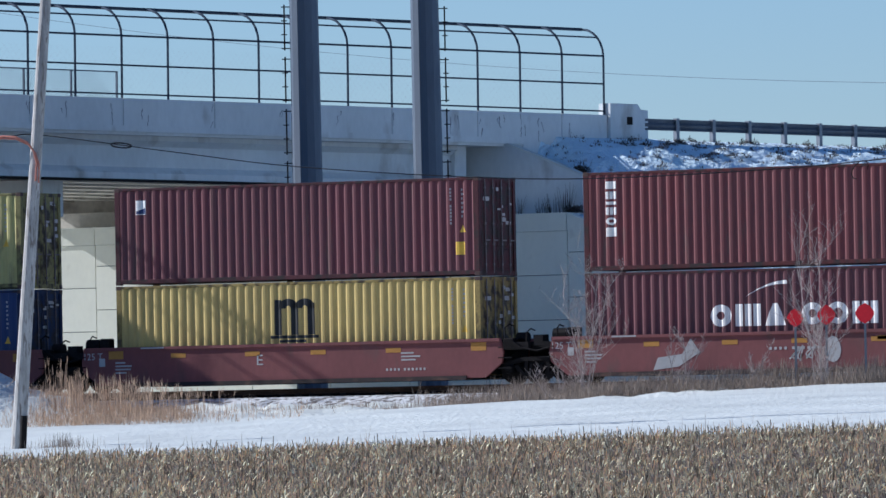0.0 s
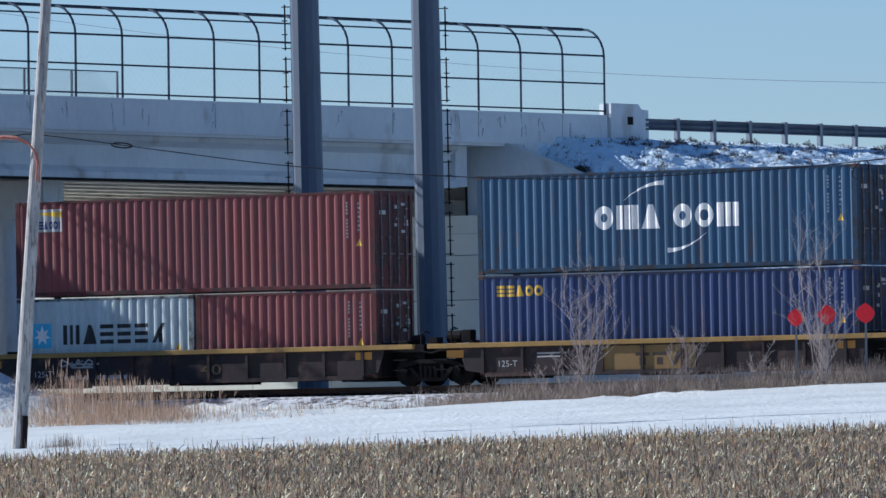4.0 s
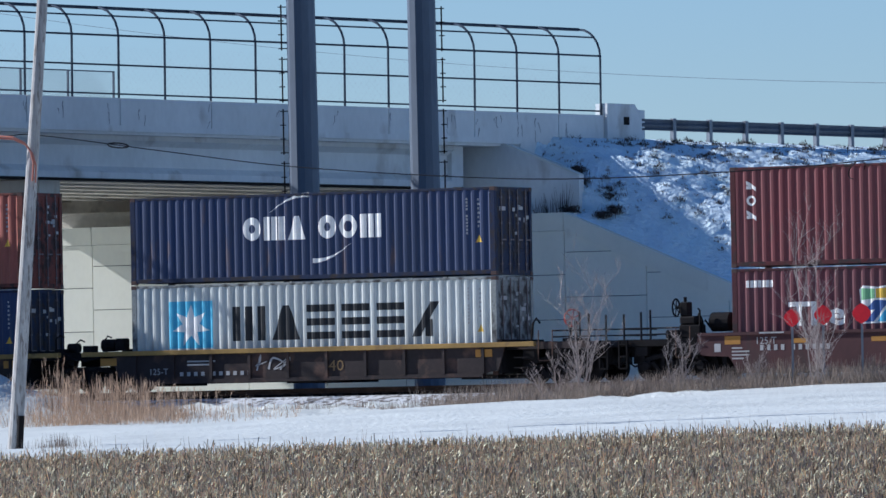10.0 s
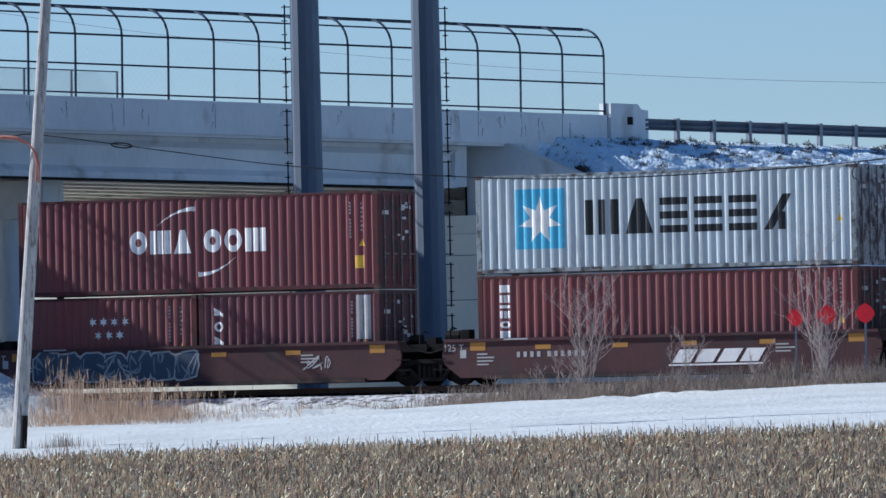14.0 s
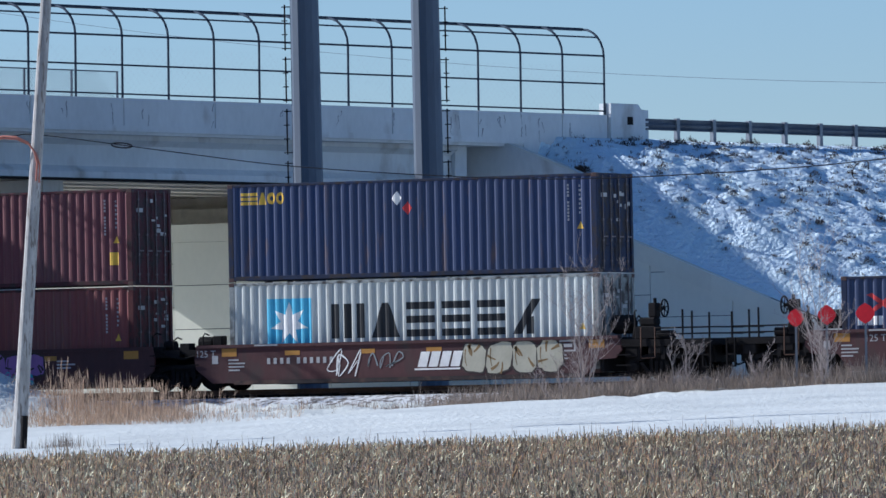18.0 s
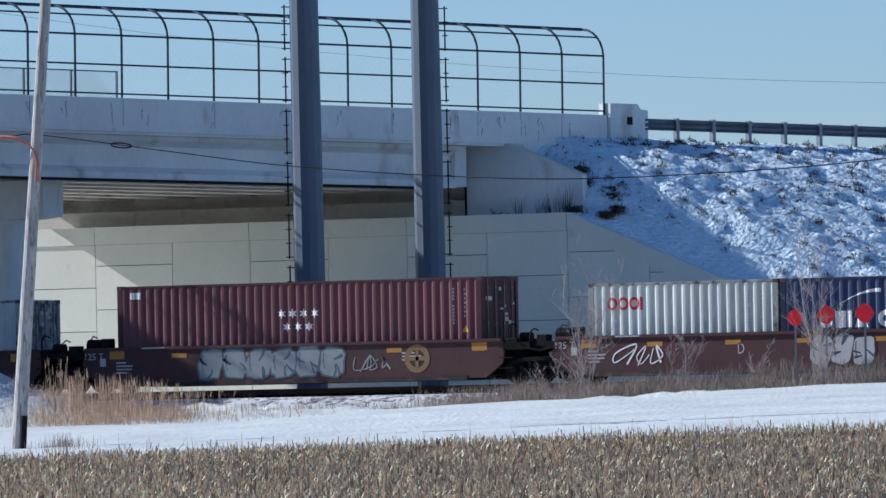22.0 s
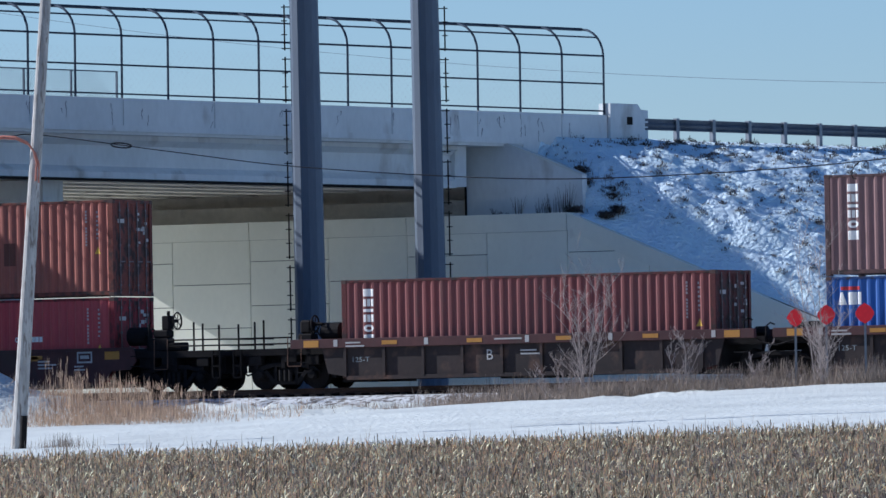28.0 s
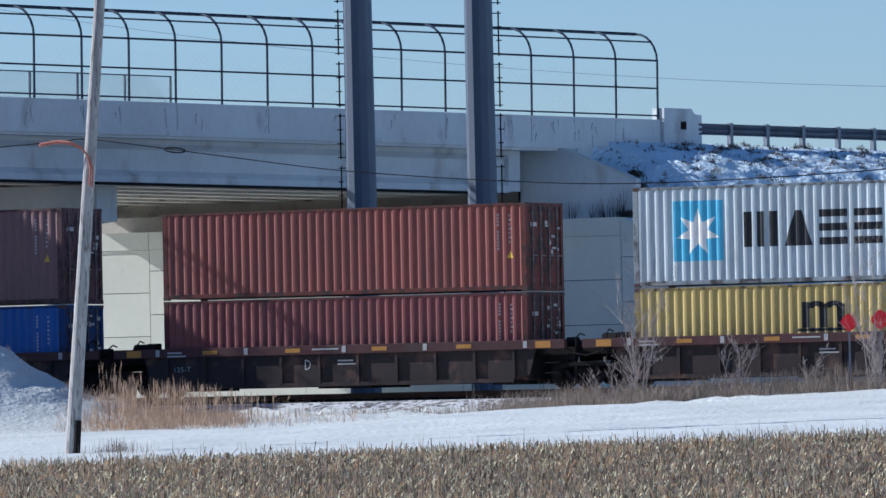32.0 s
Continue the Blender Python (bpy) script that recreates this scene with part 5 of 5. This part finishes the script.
unit(138.5, "A", [(TWENTY, S_, "maroon", "short maroon shipping container with a blue and white plate", ("plate_low",)), (TWENTY, S_, "bright_red", "short bright red shipping container with white emblem", ("white_word",), 0.66)], (FORTY, H_, "orange_brown", "orange-brown shipping container with dark paint patches", ("stains",), 0.6), (0, 1), "B", LB, extras=(("round", 1.65, 0.8, 0.42, 0, "gold"), ("line_tag", 3.0, 0.4, 0.9, 0.8, "pale"), ("line_tag", 6.5, 0.5, 1.5, 0.6, "silver")))
unit(158.36, "C", [(FORTY, H_, "red_brown", "red-brown shipping container with a white upright mark", ("column_mark",), 0.62)], None, (1, 0), "B", LC)
unit(174.05, "C", [(FORTY, S_, "royal_blue", "bright blue shipping container with a small emblem", ("eagle_small",), 0.68)], (FORTY, H_, "rose_brown", "faded pinkish-brown shipping container with a white upright mark", ("column_mark",), 0.62), (0, 0), "C", LC, extras=(("line_tag", 6.4, 0.5, 2.2, 0.6, "navy"),))
unit(189.70, "C", [(FORTY, S_, "red_brown", "brown-red steel shipping container in a well car", ())], (FORTY, S_, "brick", "brick-red shipping container stacked on another alike", (), 0.64), (0, 0), "D", LC)
unit(205.38, "C", [(FORTY, S_, "yellow", "dull yellow shipping container with a black emblem", ("m_low",), 0.68)], (FORTY, H_, "pale_grey", "pale grey shipping container with a star on a blue square", ("star_high",), 0.62), (0, 0), "", LC)

# ---- plants, signs, cables and traffic beside the track ----
M_STALK = mat("dry_corn_stalk", (1.0, 0.665, 0.40), 0.8, 0, 0.25, 3.0, 20.0, island=0.85)
M_LEAF = mat("dry_corn_leaf", (1.0, 0.775, 0.50), 0.8, 0, 0.25, 3.0, 20.0, island=0.5)
M_REED = mat("dry_reed", (0.50, 0.36, 0.25), 0.85, 0, 0.2, 3.0, 20.0, island=0.4)
M_BRUSH = mat("dry_grass", (0.33, 0.27, 0.22), 0.9, 0, 0.2, 3.0, 20.0, island=0.4)
M_TWIG = mat("bare_twigs", (0.41, 0.345, 0.31), 0.85, 0, 0.25, 4.0, 20.0)
M_TUFT = mat("dark_dead_grass", (0.085, 0.07, 0.06), 0.9, 0, 0.2, 3.0, 20.0, island=0.5)


def let_light_through(m, share):
    """Thin dry husks pass part of the light on."""
    n, l = m.node_tree.nodes, m.node_tree.links
    b, out = n["Principled BSDF"], n["Material Output"]
    t, x = n.new("ShaderNodeBsdfTranslucent"), n.new("ShaderNodeMixShader")
    l.new(b.inputs["Base Color"].links[0].from_socket, t.inputs["Color"])
    x.inputs[0].default_value = share
    l.new(b.outputs[0], x.inputs[1])
    l.new(t.outputs[0], x.inputs[2])
    l.new(x.outputs[0], out.inputs["Surface"])


for plant, share in ((M_STALK, 0.1), (M_LEAF, 0.15), (M_REED, 0.25), (M_BRUSH, 0.2)):
    let_light_through(plant, share)
M_CABLE = mat("black_cable_sheath", (0.012, 0.013, 0.018), 0.95, shine=0.03)


def stuff(name, verts, faces, material, label, category):
    me = bpy.data.meshes.new(name)
    me.from_pydata(verts, [], faces)
    me.materials.append(material)
    return tagged(new(name, me), label, category, "", "stuff")


def blade(vs, fs, x, y, z, h, w, lean, turn, bend=0.0):
    """A thin dry blade or stalk of two joined strips."""
    c, s = math.cos(turn), math.sin(turn)
    k = len(vs)
    dx, dy = lean * c, lean * s
    px, py = -s * w, c * w
    m = 0.55
    vs += [(x - px, y - py, z), (x + px, y + py, z), (x + dx * m - px * 0.8, y + dy * m - py * 0.8, z + h * (m + bend)), (x + dx * m + px * 0.8, y + dy * m + py * 0.8, z + h * (m + bend)),
           (x + dx - px * 0.3, y + dy - py * 0.3, z + h), (x + dx + px * 0.3, y + dy + py * 0.3, z + h)]
    fs += [(k, k + 1, k + 3, k + 2), (k + 2, k + 3, k + 5, k + 4)]


def stalk(vs, fs, x, y, z, h, r, lx, ly):
    k = len(vs)
    for f, q in ((0, r), (1, r * 0.85)):
        for a in (0.4, 2.5, 4.6):
            vs.append((x + lx * f + q * math.cos(a), y + ly * f + q * math.sin(a), z + h * f))
    fs += [(k, k + 1, k + 4, k + 3), (k + 1, k + 2, k + 5, k + 4), (k + 2, k, k + 3, k + 5), (k + 3, k + 4, k + 5)]


def field():
    rnd = random.Random(11)
    vs, fs, lv, lf = [], [], [], []
    y = -101.0
    while y < -43.9:
        mid = -0.5077 * (y + 221.6)
        x = mid - 13.5
        while x < mid + 12.5:
            x += rnd.uniform(0.05, 0.17)
            px, py = x, y + rnd.gauss(0, 0.10)
            edge = -49.8 + 0.6 * noise.noise(Vector((px * 0.5, 0, 3)))
            if py > edge or rnd.random() < 0.05:
                continue
            z = ground_z(px, py)
            h = rnd.uniform(0.10, 0.27) * (1.4 if rnd.random() < 0.12 else 1)
            lx, ly = rnd.gauss(0, 0.05), rnd.gauss(0, 0.05)
            if rnd.random() < 0.14:
                lx, ly = rnd.gauss(0, 0.22), rnd.gauss(0, 0.12)
            stalk(vs, fs, px, py, z - 0.03, h, rnd.uniform(0.007, 0.014), lx, ly)
            for _ in range(rnd.choice((0, 1, 1, 2, 2, 3))):
                a = rnd.uniform(0, 6.283)
                blade(lv, lf, px + rnd.gauss(0, 0.12), py + rnd.gauss(0, 0.15), z + rnd.uniform(0.0, 0.12), rnd.uniform(-0.03, 0.12), rnd.uniform(0.006, 0.014), rnd.uniform(0.05, 0.17), a, rnd.uniform(0, 0.5))
        y += 0.62 if y < -60 else 0.5
    stuff("corn_stubble", vs, fs, M_STALK, "cut dry corn stalks in a harvested field", "crop stubble")
    stuff("corn_litter", lv, lf, M_LEAF, "pale shredded corn leaves on the field", "crop litter")


field()


def reeds():
    rnd = random.Random(21)
    vs, fs = [], []
    for i in range(2300):
        y = rnd.uniform(-13.2, -6.5)
        along = rnd.uniform(-13.0, -5.6)
        x = along - 0.5077 * (y + 221.6)
        full = 1 - step(-10.6, -5.8, along) * 0.93
        clump = 0.6 + 0.8 * noise.noise(Vector((x * 1.1, y * 0.7, 6)))
        if rnd.random() > full * clump * (0.25 + 0.75 * step(-13.2, -12.2, along)):
            continue
        z = ground_z(x, y)
        tall = rnd.uniform(0.5, 1.22) * (0.52 + 0.48 * full)
        lean = abs(rnd.gauss(0.0, 0.12))
        turn = rnd.uniform(0, 6.283)
        blade(vs, fs, x, y, z - 0.03, tall, 0.006, lean, turn)
        if tall > 0.7 and rnd.random() < 0.6:
            u = 0.72
            blade(vs, fs, x + lean * u * math.cos(turn), y + lean * u * math.sin(turn), z + tall * u, tall * 0.22, 0.012, lean * 0.5, turn)
            blade(vs, fs, x + lean * u * math.cos(turn), y + lean * u * math.sin(turn), z + tall * u, tall * 0.2, 0.009, lean * 0.9, turn + 1.4)
    for i in range(15000):
        y = rnd.uniform(-14.6, -5.5)
        along = rnd.uniform(-14.2, -4.6)
        x = along - 0.5077 * (y + 221.6)
        full = (1 - step(-9.8, -7.6, along) * 0.93) * (0.15 + 0.85 * step(-13.9, -12.7, along))
        if rnd.random() > full * (0.75 + 0.6 * noise.noise(Vector((x * 0.8, y, 8)))):
            continue
        h = rnd.uniform(0.08, 0.34)
        blade(vs, fs, x, y, ground_z(x, y) - 0.03, h, 0.007, rnd.uniform(0.03, 0.3), rnd.uniform(0, 6.283), rnd.uniform(0, 0.3))
    stuff("reed_bed", vs, fs, M_REED, "tan dry reeds with feathery heads beside the track", "reeds")
    vs, fs = [], []
    for i in range(42000):
        y = rnd.uniform(-8.2, -3.0)
        along = rnd.uniform(-1.2, 15.0)
        x = along - 0.5077 * (y + 221.6)
        w = 0.5 + 0.55 * noise.noise(Vector((x * 0.7, y * 0.8, 2))) + 0.3 * noise.noise(Vector((x * 2.1, y * 2, 2)))
        if y < -6.2 - 1.8 * (1 - step(4.0, 6.5, along)) or rnd.random() > 0.25 + w or rnd.random() > step(-1.4, 1.2, along):
            continue
        h = rnd.uniform(0.08, 0.52) * (0.45 + w) * (1.25 if y > -5.2 else 0.9)
        blade(vs, fs, x, y, ground_z(x, y) - 0.03 + rnd.uniform(0, 0.12) * w, h, 0.006, rnd.uniform(0.05, 0.34), rnd.uniform(0, 6.283), rnd.uniform(0, 0.3))
    for i in range(900):
        x, y = rnd.gauss(-125.5, 2.6), rnd.uniform(-11, -5.5)
        if noise.noise(Vector((x * 0.9, y * 0.9, 3))) > -0.05:
            blade(vs, fs, x, y, ground_z(x, y) - 0.03, rnd.uniform(0.05, 0.22), 0.008, rnd.uniform(0.02, 0.2), rnd.uniform(0, 6.283))
    for i in range(130):
        x = rnd.uniform(-117, -108)
        y = rnd.uniform(-9.5, -3.2)
        blade(vs, fs, x, y, ground_z(x, y) - 0.03, rnd.uniform(0.1, 0.35), 0.010, rnd.uniform(0.02, 0.2), rnd.uniform(0, 6.283))
    for cx, cy, n, wide in ((-113.25, -4.3, 260, 0.35), (-112.2, -4.0, 160, 0.3), (-111.7, -4.4, 200, 0.4), (-109.1, -4.6, 240, 0.35), (-114.4, -5.2, 120, 0.4)):
        for i in range(n):
            x, y = rnd.gauss(cx, wide), rnd.gauss(cy, 0.25)
            blade(vs, fs, x, y, ground_z(x, y) - 0.03, rnd.uniform(0.08, 0.42), 0.007, rnd.uniform(0.02, 0.3), rnd.uniform(0, 6.283), rnd.uniform(0, 0.3))
    for i in range(150):
        x, y = rnd.gauss(-105.1, 0.22), rnd.gauss(-36, 0.2)
        blade(vs, fs, x, y, ground_z(x, y) - 0.03, rnd.uniform(0.08, 0.42), 0.006, rnd.uniform(0.0, 0.12), rnd.uniform(0, 6.283))
    for i in range(420):
        y = -49.5 + 11 * rnd.random() ** 2.2
        x = -0.5077 * (y + 221.6) + rnd.uniform(-12.5, 12)
        if noise.noise(Vector((x * 0.6, y * 0.5, 15))) > -0.12:
            blade(vs, fs, x, y, ground_z(x, y) - 0.03, rnd.uniform(0.06, 0.3), 0.0045, rnd.uniform(0.0, 0.12), rnd.uniform(0, 6.283))
    for i in range(180):
        y = rnd.gauss(-40, 2.2)
        x = -0.5077 * (y + 221.6) + rnd.gauss(-10.6, 0.5)
        blade(vs, fs, x, y, ground_z(x, y) - 0.03, rnd.uniform(0.06, 0.35), 0.005, rnd.uniform(0.0, 0.16), rnd.uniform(0, 6.283))
    for i in range(70):
        y = rnd.uniform(-48.5, -46)
        x = -0.5077 * (y + 221.6) + rnd.uniform(-12, 11)
        blade(vs, fs, x, y, ground_z(x, y) - 0.03, rnd.uniform(0.1, 0.5), 0.008, rnd.uniform(0.0, 0.1), rnd.uniform(0, 6.283))
    stuff("dry_grass", vs, fs, M_BRUSH, "brown dry grass and weeds along the snow bank", "dry grass")


reeds()


def tufts():
    rnd = random.Random(31)
    vs, fs = [], []

    def clump(x, y, z, n, r, h):
        for k in range(n):
            u = rnd.random() ** 0.7
            a = rnd.uniform(0, 6.283)
            blade(vs, fs, x + r * u * math.cos(a), y + r * u * math.sin(a), z - 0.03 + rnd.random() * h * (1 - u * u), rnd.uniform(0.02, 0.10), rnd.uniform(0.006, 0.014), rnd.uniform(0.03, 0.13), rnd.uniform(0, 6.283), 0.2)

    for i in range(3400):
        x, y = rnd.uniform(-126.5, -100), rnd.uniform(31.3, 52)
        rel = Vector((x - BR[0], y - BR[1], 0))
        o = rel.dot(OUT)
        if o < 0.1 or o > 15:
            continue
        z = ground_z(x, y)
        clump(x, y, z, 12, 0.13, 0.05) if rnd.random() < 0.88 else clump(x, y, z, 70, 0.2, 0.17)
    for cx, cy, cz, n, wide, tall in ((-123.6, 32.0, 9.85, 60, 0.16, 0.34), (-123.3, 31.6, 9.5, 60, 0.2, 0.3), (-122.45, 31.8, 9.2, 60, 0.26, 0.28), (-122.2, 31.6, 9.0, 50, 0.2, 0.25),
                                      (-121.76, 31.0, 8.62, 45, 0.24, 0.2), (-122.08, 30.7, 8.42, 45, 0.2, 0.2), (-123.2, 30.65, 8.66, 40, 0.26, 0.16)):
        for k in range(3 * n):
            px, py = cx + rnd.gauss(0, wide * 0.6), cy + rnd.gauss(0, 0.1)
            z = min(cz, ground_z(cx, cy) + 0.05) if ground_z(cx, cy) > cz - 0.5 else cz - 0.3
            clump(px, py, z + rnd.random() * tall, 5, 0.07, 0.1)
        for k in range(14):
            blade(vs, fs, cx + rnd.gauss(0, wide), cy, min(cz, ground_z(cx, cy)), tall * rnd.uniform(1.2, 2.4), 0.008, rnd.uniform(0.05, 0.4), rnd.uniform(0, 6.283))
    for k in range(24):
        a = rnd.uniform(22.2, 29.5) if k % 3 else rnd.gauss(24.3, 0.4)
        q = Vector((BR[0], BR[1], 0)) + DIR * a + OUT * rnd.uniform(0.06, 0.25)
        clump(q.x, q.y, ground_z(q.x, q.y), 8, 0.07, rnd.uniform(0.05, 0.35))
    for cx, h in ((-126.2, 0.4), (-125.35, 0.75), (-124.5, 0.6), (-124.15, 0.75), (-123.7, 0.95), (-123.5, 1.1)):
        for k in range(16):
            blade(vs, fs, cx + rnd.gauss(0, 0.12), 30.85 + rnd.gauss(0, 0.04), 8.6, rnd.uniform(0.3, 1.0) * h, 0.011, rnd.uniform(0.0, 0.3), rnd.uniform(0, 6.283))
    stuff("grass_tufts", vs, fs, M_TUFT, "dark dead grass tufts poking through snow", "grass tufts")


tufts()


def shrub(x, y, tall, stems, seed, label, width=1.0):
    rnd = random.Random(seed)
    z = ground_z(x, y)
    p = thing("bare_shrub", pose(x, y, z), label, "shrub", "bare shrubs by the track")

    def grow(bm, at, way, length, r, level):
        n = 4
        q = at
        for i in range(n):
            way = (way + Vector((rnd.gauss(0, 0.10), rnd.gauss(0, 0.10), rnd.gauss(0.03, 0.04)))).normalized()
            e = q + way * length / n
            tube(bm, q, e, r * (1 - i * 0.18), r * (1 - (i + 1) * 0.18), seg=5 if level == 0 else 3)
            if level < 3:
                for _ in range(rnd.choice((1, 2, 2)) if level else rnd.choice((1, 2, 2))):
                    side = Vector((rnd.gauss(0, 1), rnd.gauss(0, 1), rnd.uniform(0.1, 1.1))).normalized()
                    grow(bm, q.lerp(e, rnd.random()), (way * 0.7 + side * 1.0).normalized(), length * rnd.uniform(0.28, 0.42), max(0.0035, r * 0.5), level + 1)
            q = e
    for k in range(stems):
        bm = B()
        grow(bm, Vector((rnd.gauss(0, 0.10), rnd.gauss(0, 0.1), -0.05)), Vector((rnd.gauss(0, 0.16) * width, rnd.gauss(0, 0.1), 1)).normalized(), tall * rnd.uniform(0.7, 1.0), 0.016, 0)
        part("stem", bm, M_TWIG, p)
    return p


shrub(-105.3, -5.6, 3.5, 7, 9, "bare multi-stemmed sapling in dry grass beside the track", 1.0)
shrub(-106.2, -5.2, 1.5, 4, 8, "low bare bush in dry grass beside the track", 2.2)
shrub(-98.0, -5.6, 4.8, 3, 14, "tall thin bare sapling among red marker signs", 0.5)
shrub(-97.7, -6.0, 2.2, 3, 15, "bare bush among red marker signs", 2.0)
shrub(-102.6, -5.0, 1.7, 4, 5, "small bare bush beside the track", 1.3)
shrub(-100.2, -4.8, 1.4, 3, 6, "small bare twiggy bush beside the track", 1.2)


def red_sign(x, y, base, post_top, w, h, turn, label):
    s = thing("marker_sign", pose(x, y, base, 0, 0, turn), label, "sign", "red marker signs")
    part("post", boxes((-0.03, 0.03, 0.0, 0.05, -0.3, post_top)), M_GALV, s)
    z = post_top - h * 0.45
    a = 0.30
    pts = [(0, -h / 2), (w * a, -h * 0.34), (w / 2, -h * 0.08), (w / 2, h * 0.08), (w * a, h * 0.34), (0, h / 2), (-w * a, h * 0.34), (-w / 2, h * 0.08), (-w / 2, -h * 0.08), (-w * a, -h * 0.34)]
    bm = B()
    prism(bm, [(px, z + pz) for px, pz in pts], -0.03, -0.002)
    part("red_plate", bm, mat("red_sign_paint", (0.85, 0.018, 0.03), 0.45, 0, 0.08, 3.0), s, "bright red plate")


red_sign(-98.95, -5.0, 2.60, 2.13, 0.46, 0.52, 22, "red plate marker sign on a thin post, slightly lower")
red_sign(-97.95, -5.1, 2.62, 2.19, 0.50, 0.57, 26, "red plate marker sign on a thin post behind twigs")
red_sign(-96.72, -5.2, 2.64, 2.19, 0.52, 0.58, 18, "red plate marker sign on a grey post")


def cable():
    c = thing("overhead_cable", pose(0, 0, 0), "sagging black overhead cable with a splice loop", "cable")
    # it leaves the pole and comes slowly nearer over the field
    def nearer(x, z):
        s = 1 - max(0, x + 106.64) * 0.9 / 187.62
        return Vector((x * s, 187.62 * s - 221.62, z * s + 1.5))
    pts = [nearer(x, z) for x, z in ((-111.5, 7.55), (-107.88, 7.72), (-106.64, 7.73), (-102.96, 7.2), (-99.41, 6.71), (-94.66, 6.3), (-91.08, 6.15), (-86.49, 6.22), (-83.2, 6.39), (-78, 6.8))]
    fine = []
    for i in range(1, len(pts) - 2):
        for k in range(6):
            t = k / 6
            a, b, d, e = pts[i - 1], pts[i], pts[i + 1], pts[i + 2]
            fine.append(0.5 * ((2 * b) + (d - a) * t + (2 * a - 5 * b + 4 * d - e) * t * t + (3 * b - a - 3 * d + e) * t ** 3))
    bm = B()
    pipe(bm, [pts[0]] + fine + [pts[-2], pts[-1]], 0.013, 6)
    part("line", bm, M_CABLE, c)
    bm = B()
    ringp = [nearer(-104.35 + 0.30 * math.cos(a), 7.40 - 0.03 * math.cos(a) + 0.06 * math.sin(a)) for a in [i * 0.5236 for i in range(13)]]
    pipe(bm, ringp, 0.021, 5)
    part("splice_loop", bm, M_CABLE, c)
    bm = B()
    ringp = [nearer(-83.9 + 0.20 * math.cos(a) + 0.1 * math.sin(a), 6.14 + 0.22 * math.sin(a)) for a in [i * 0.5236 for i in range(10)]]
    pipe(bm, ringp, 0.012, 5)
    part("slack_coil", bm, M_BLACK, c)
    wire("sky_wire", (-175, 60, 20.35), (-95, 60, 13.85), 2.6, 0.009, "thin power line far behind the overpass")


cable()


def road_car():
    c = thing("passing_car", BRIDGE @ pose(160, 4.5, 9.88), "dark saloon car driving over the bridge", "car")
    dark = mat("dark_car_paint", (0.03, 0.032, 0.036), 0.3, 0.3, 0.1)
    bm = B()
    prism(bm, ((-2.3, 0.28), (-2.35, 0.72), (-1.5, 0.92), (1.5, 0.98), (2.3, 0.92), (2.35, 0.35), (1.9, 0.24), (-1.9, 0.24)), -0.9, 0.9)
    part("body", bm, dark, c)
    bm = B()
    prism(bm, ((-1.15, 0.93), (-0.35, 1.38), (0.0, 1.44), (0.9, 1.42), (1.75, 0.98)), -0.78, 0.78)
    part("cabin", bm, mat("car_glass", (0.05, 0.06, 0.07), 0.08, 0.0, 0.05), c)
    part("roof", boxes((-0.35, 1.0, -0.72, 0.72, 1.40, 1.47)), dark, c)
    for x in (-1.4, 1.4):
        for y in (-0.82, 0.82):
            bm = B()
            tube(bm, (x, y - 0.11, 0.32), (x, y + 0.11, 0.32), 0.32, seg=18)
            wh = part("wheel", bm, M_BLACK, c)
            bm = B()
            tube(bm, (x, y - 0.125 if y < 0 else y + 0.11, 0.32), (x, y - 0.11 if y < 0 else y + 0.125, 0.32), 0.19, seg=12)
            part("rim", bm, M_GALV, wh)
    for y in (-0.62, 0.62):
        part("headlight", boxes((-2.37, -2.3, y - 0.2, y + 0.2, 0.6, 0.74)), mat("lamp_glass", (0.6, 0.6, 0.6), 0.1), c)
        part("tail_light", boxes((2.28, 2.36, y - 0.2, y + 0.2, 0.68, 0.84)), INK["red"], c)
    return c


CAR = road_car()


# ---- the run of the train ----
RUN = ((0, 0.0), (5, -48.83), (10, -97.80), (15, -146.81), (20, -195.86), (25, -244.90), (32, -313.45))


def motions():
    for ob, x, y, z in MOVING:
        walk(ob, [(t, pose(x + d, y, z)) for t, d in RUN])
    walk(CAR, [(t, BRIDGE @ pose(a - 3.3, 4.5, 9.88)) for t, a in ((0, 194.9), (4, 114.1), (7.3, 47.4), (8.2, 29.3), (9.2, 9.1), (12, -47.5), (14, -84), (17, -110), (20, -119), (26, -122), (32, -122))])


motions()
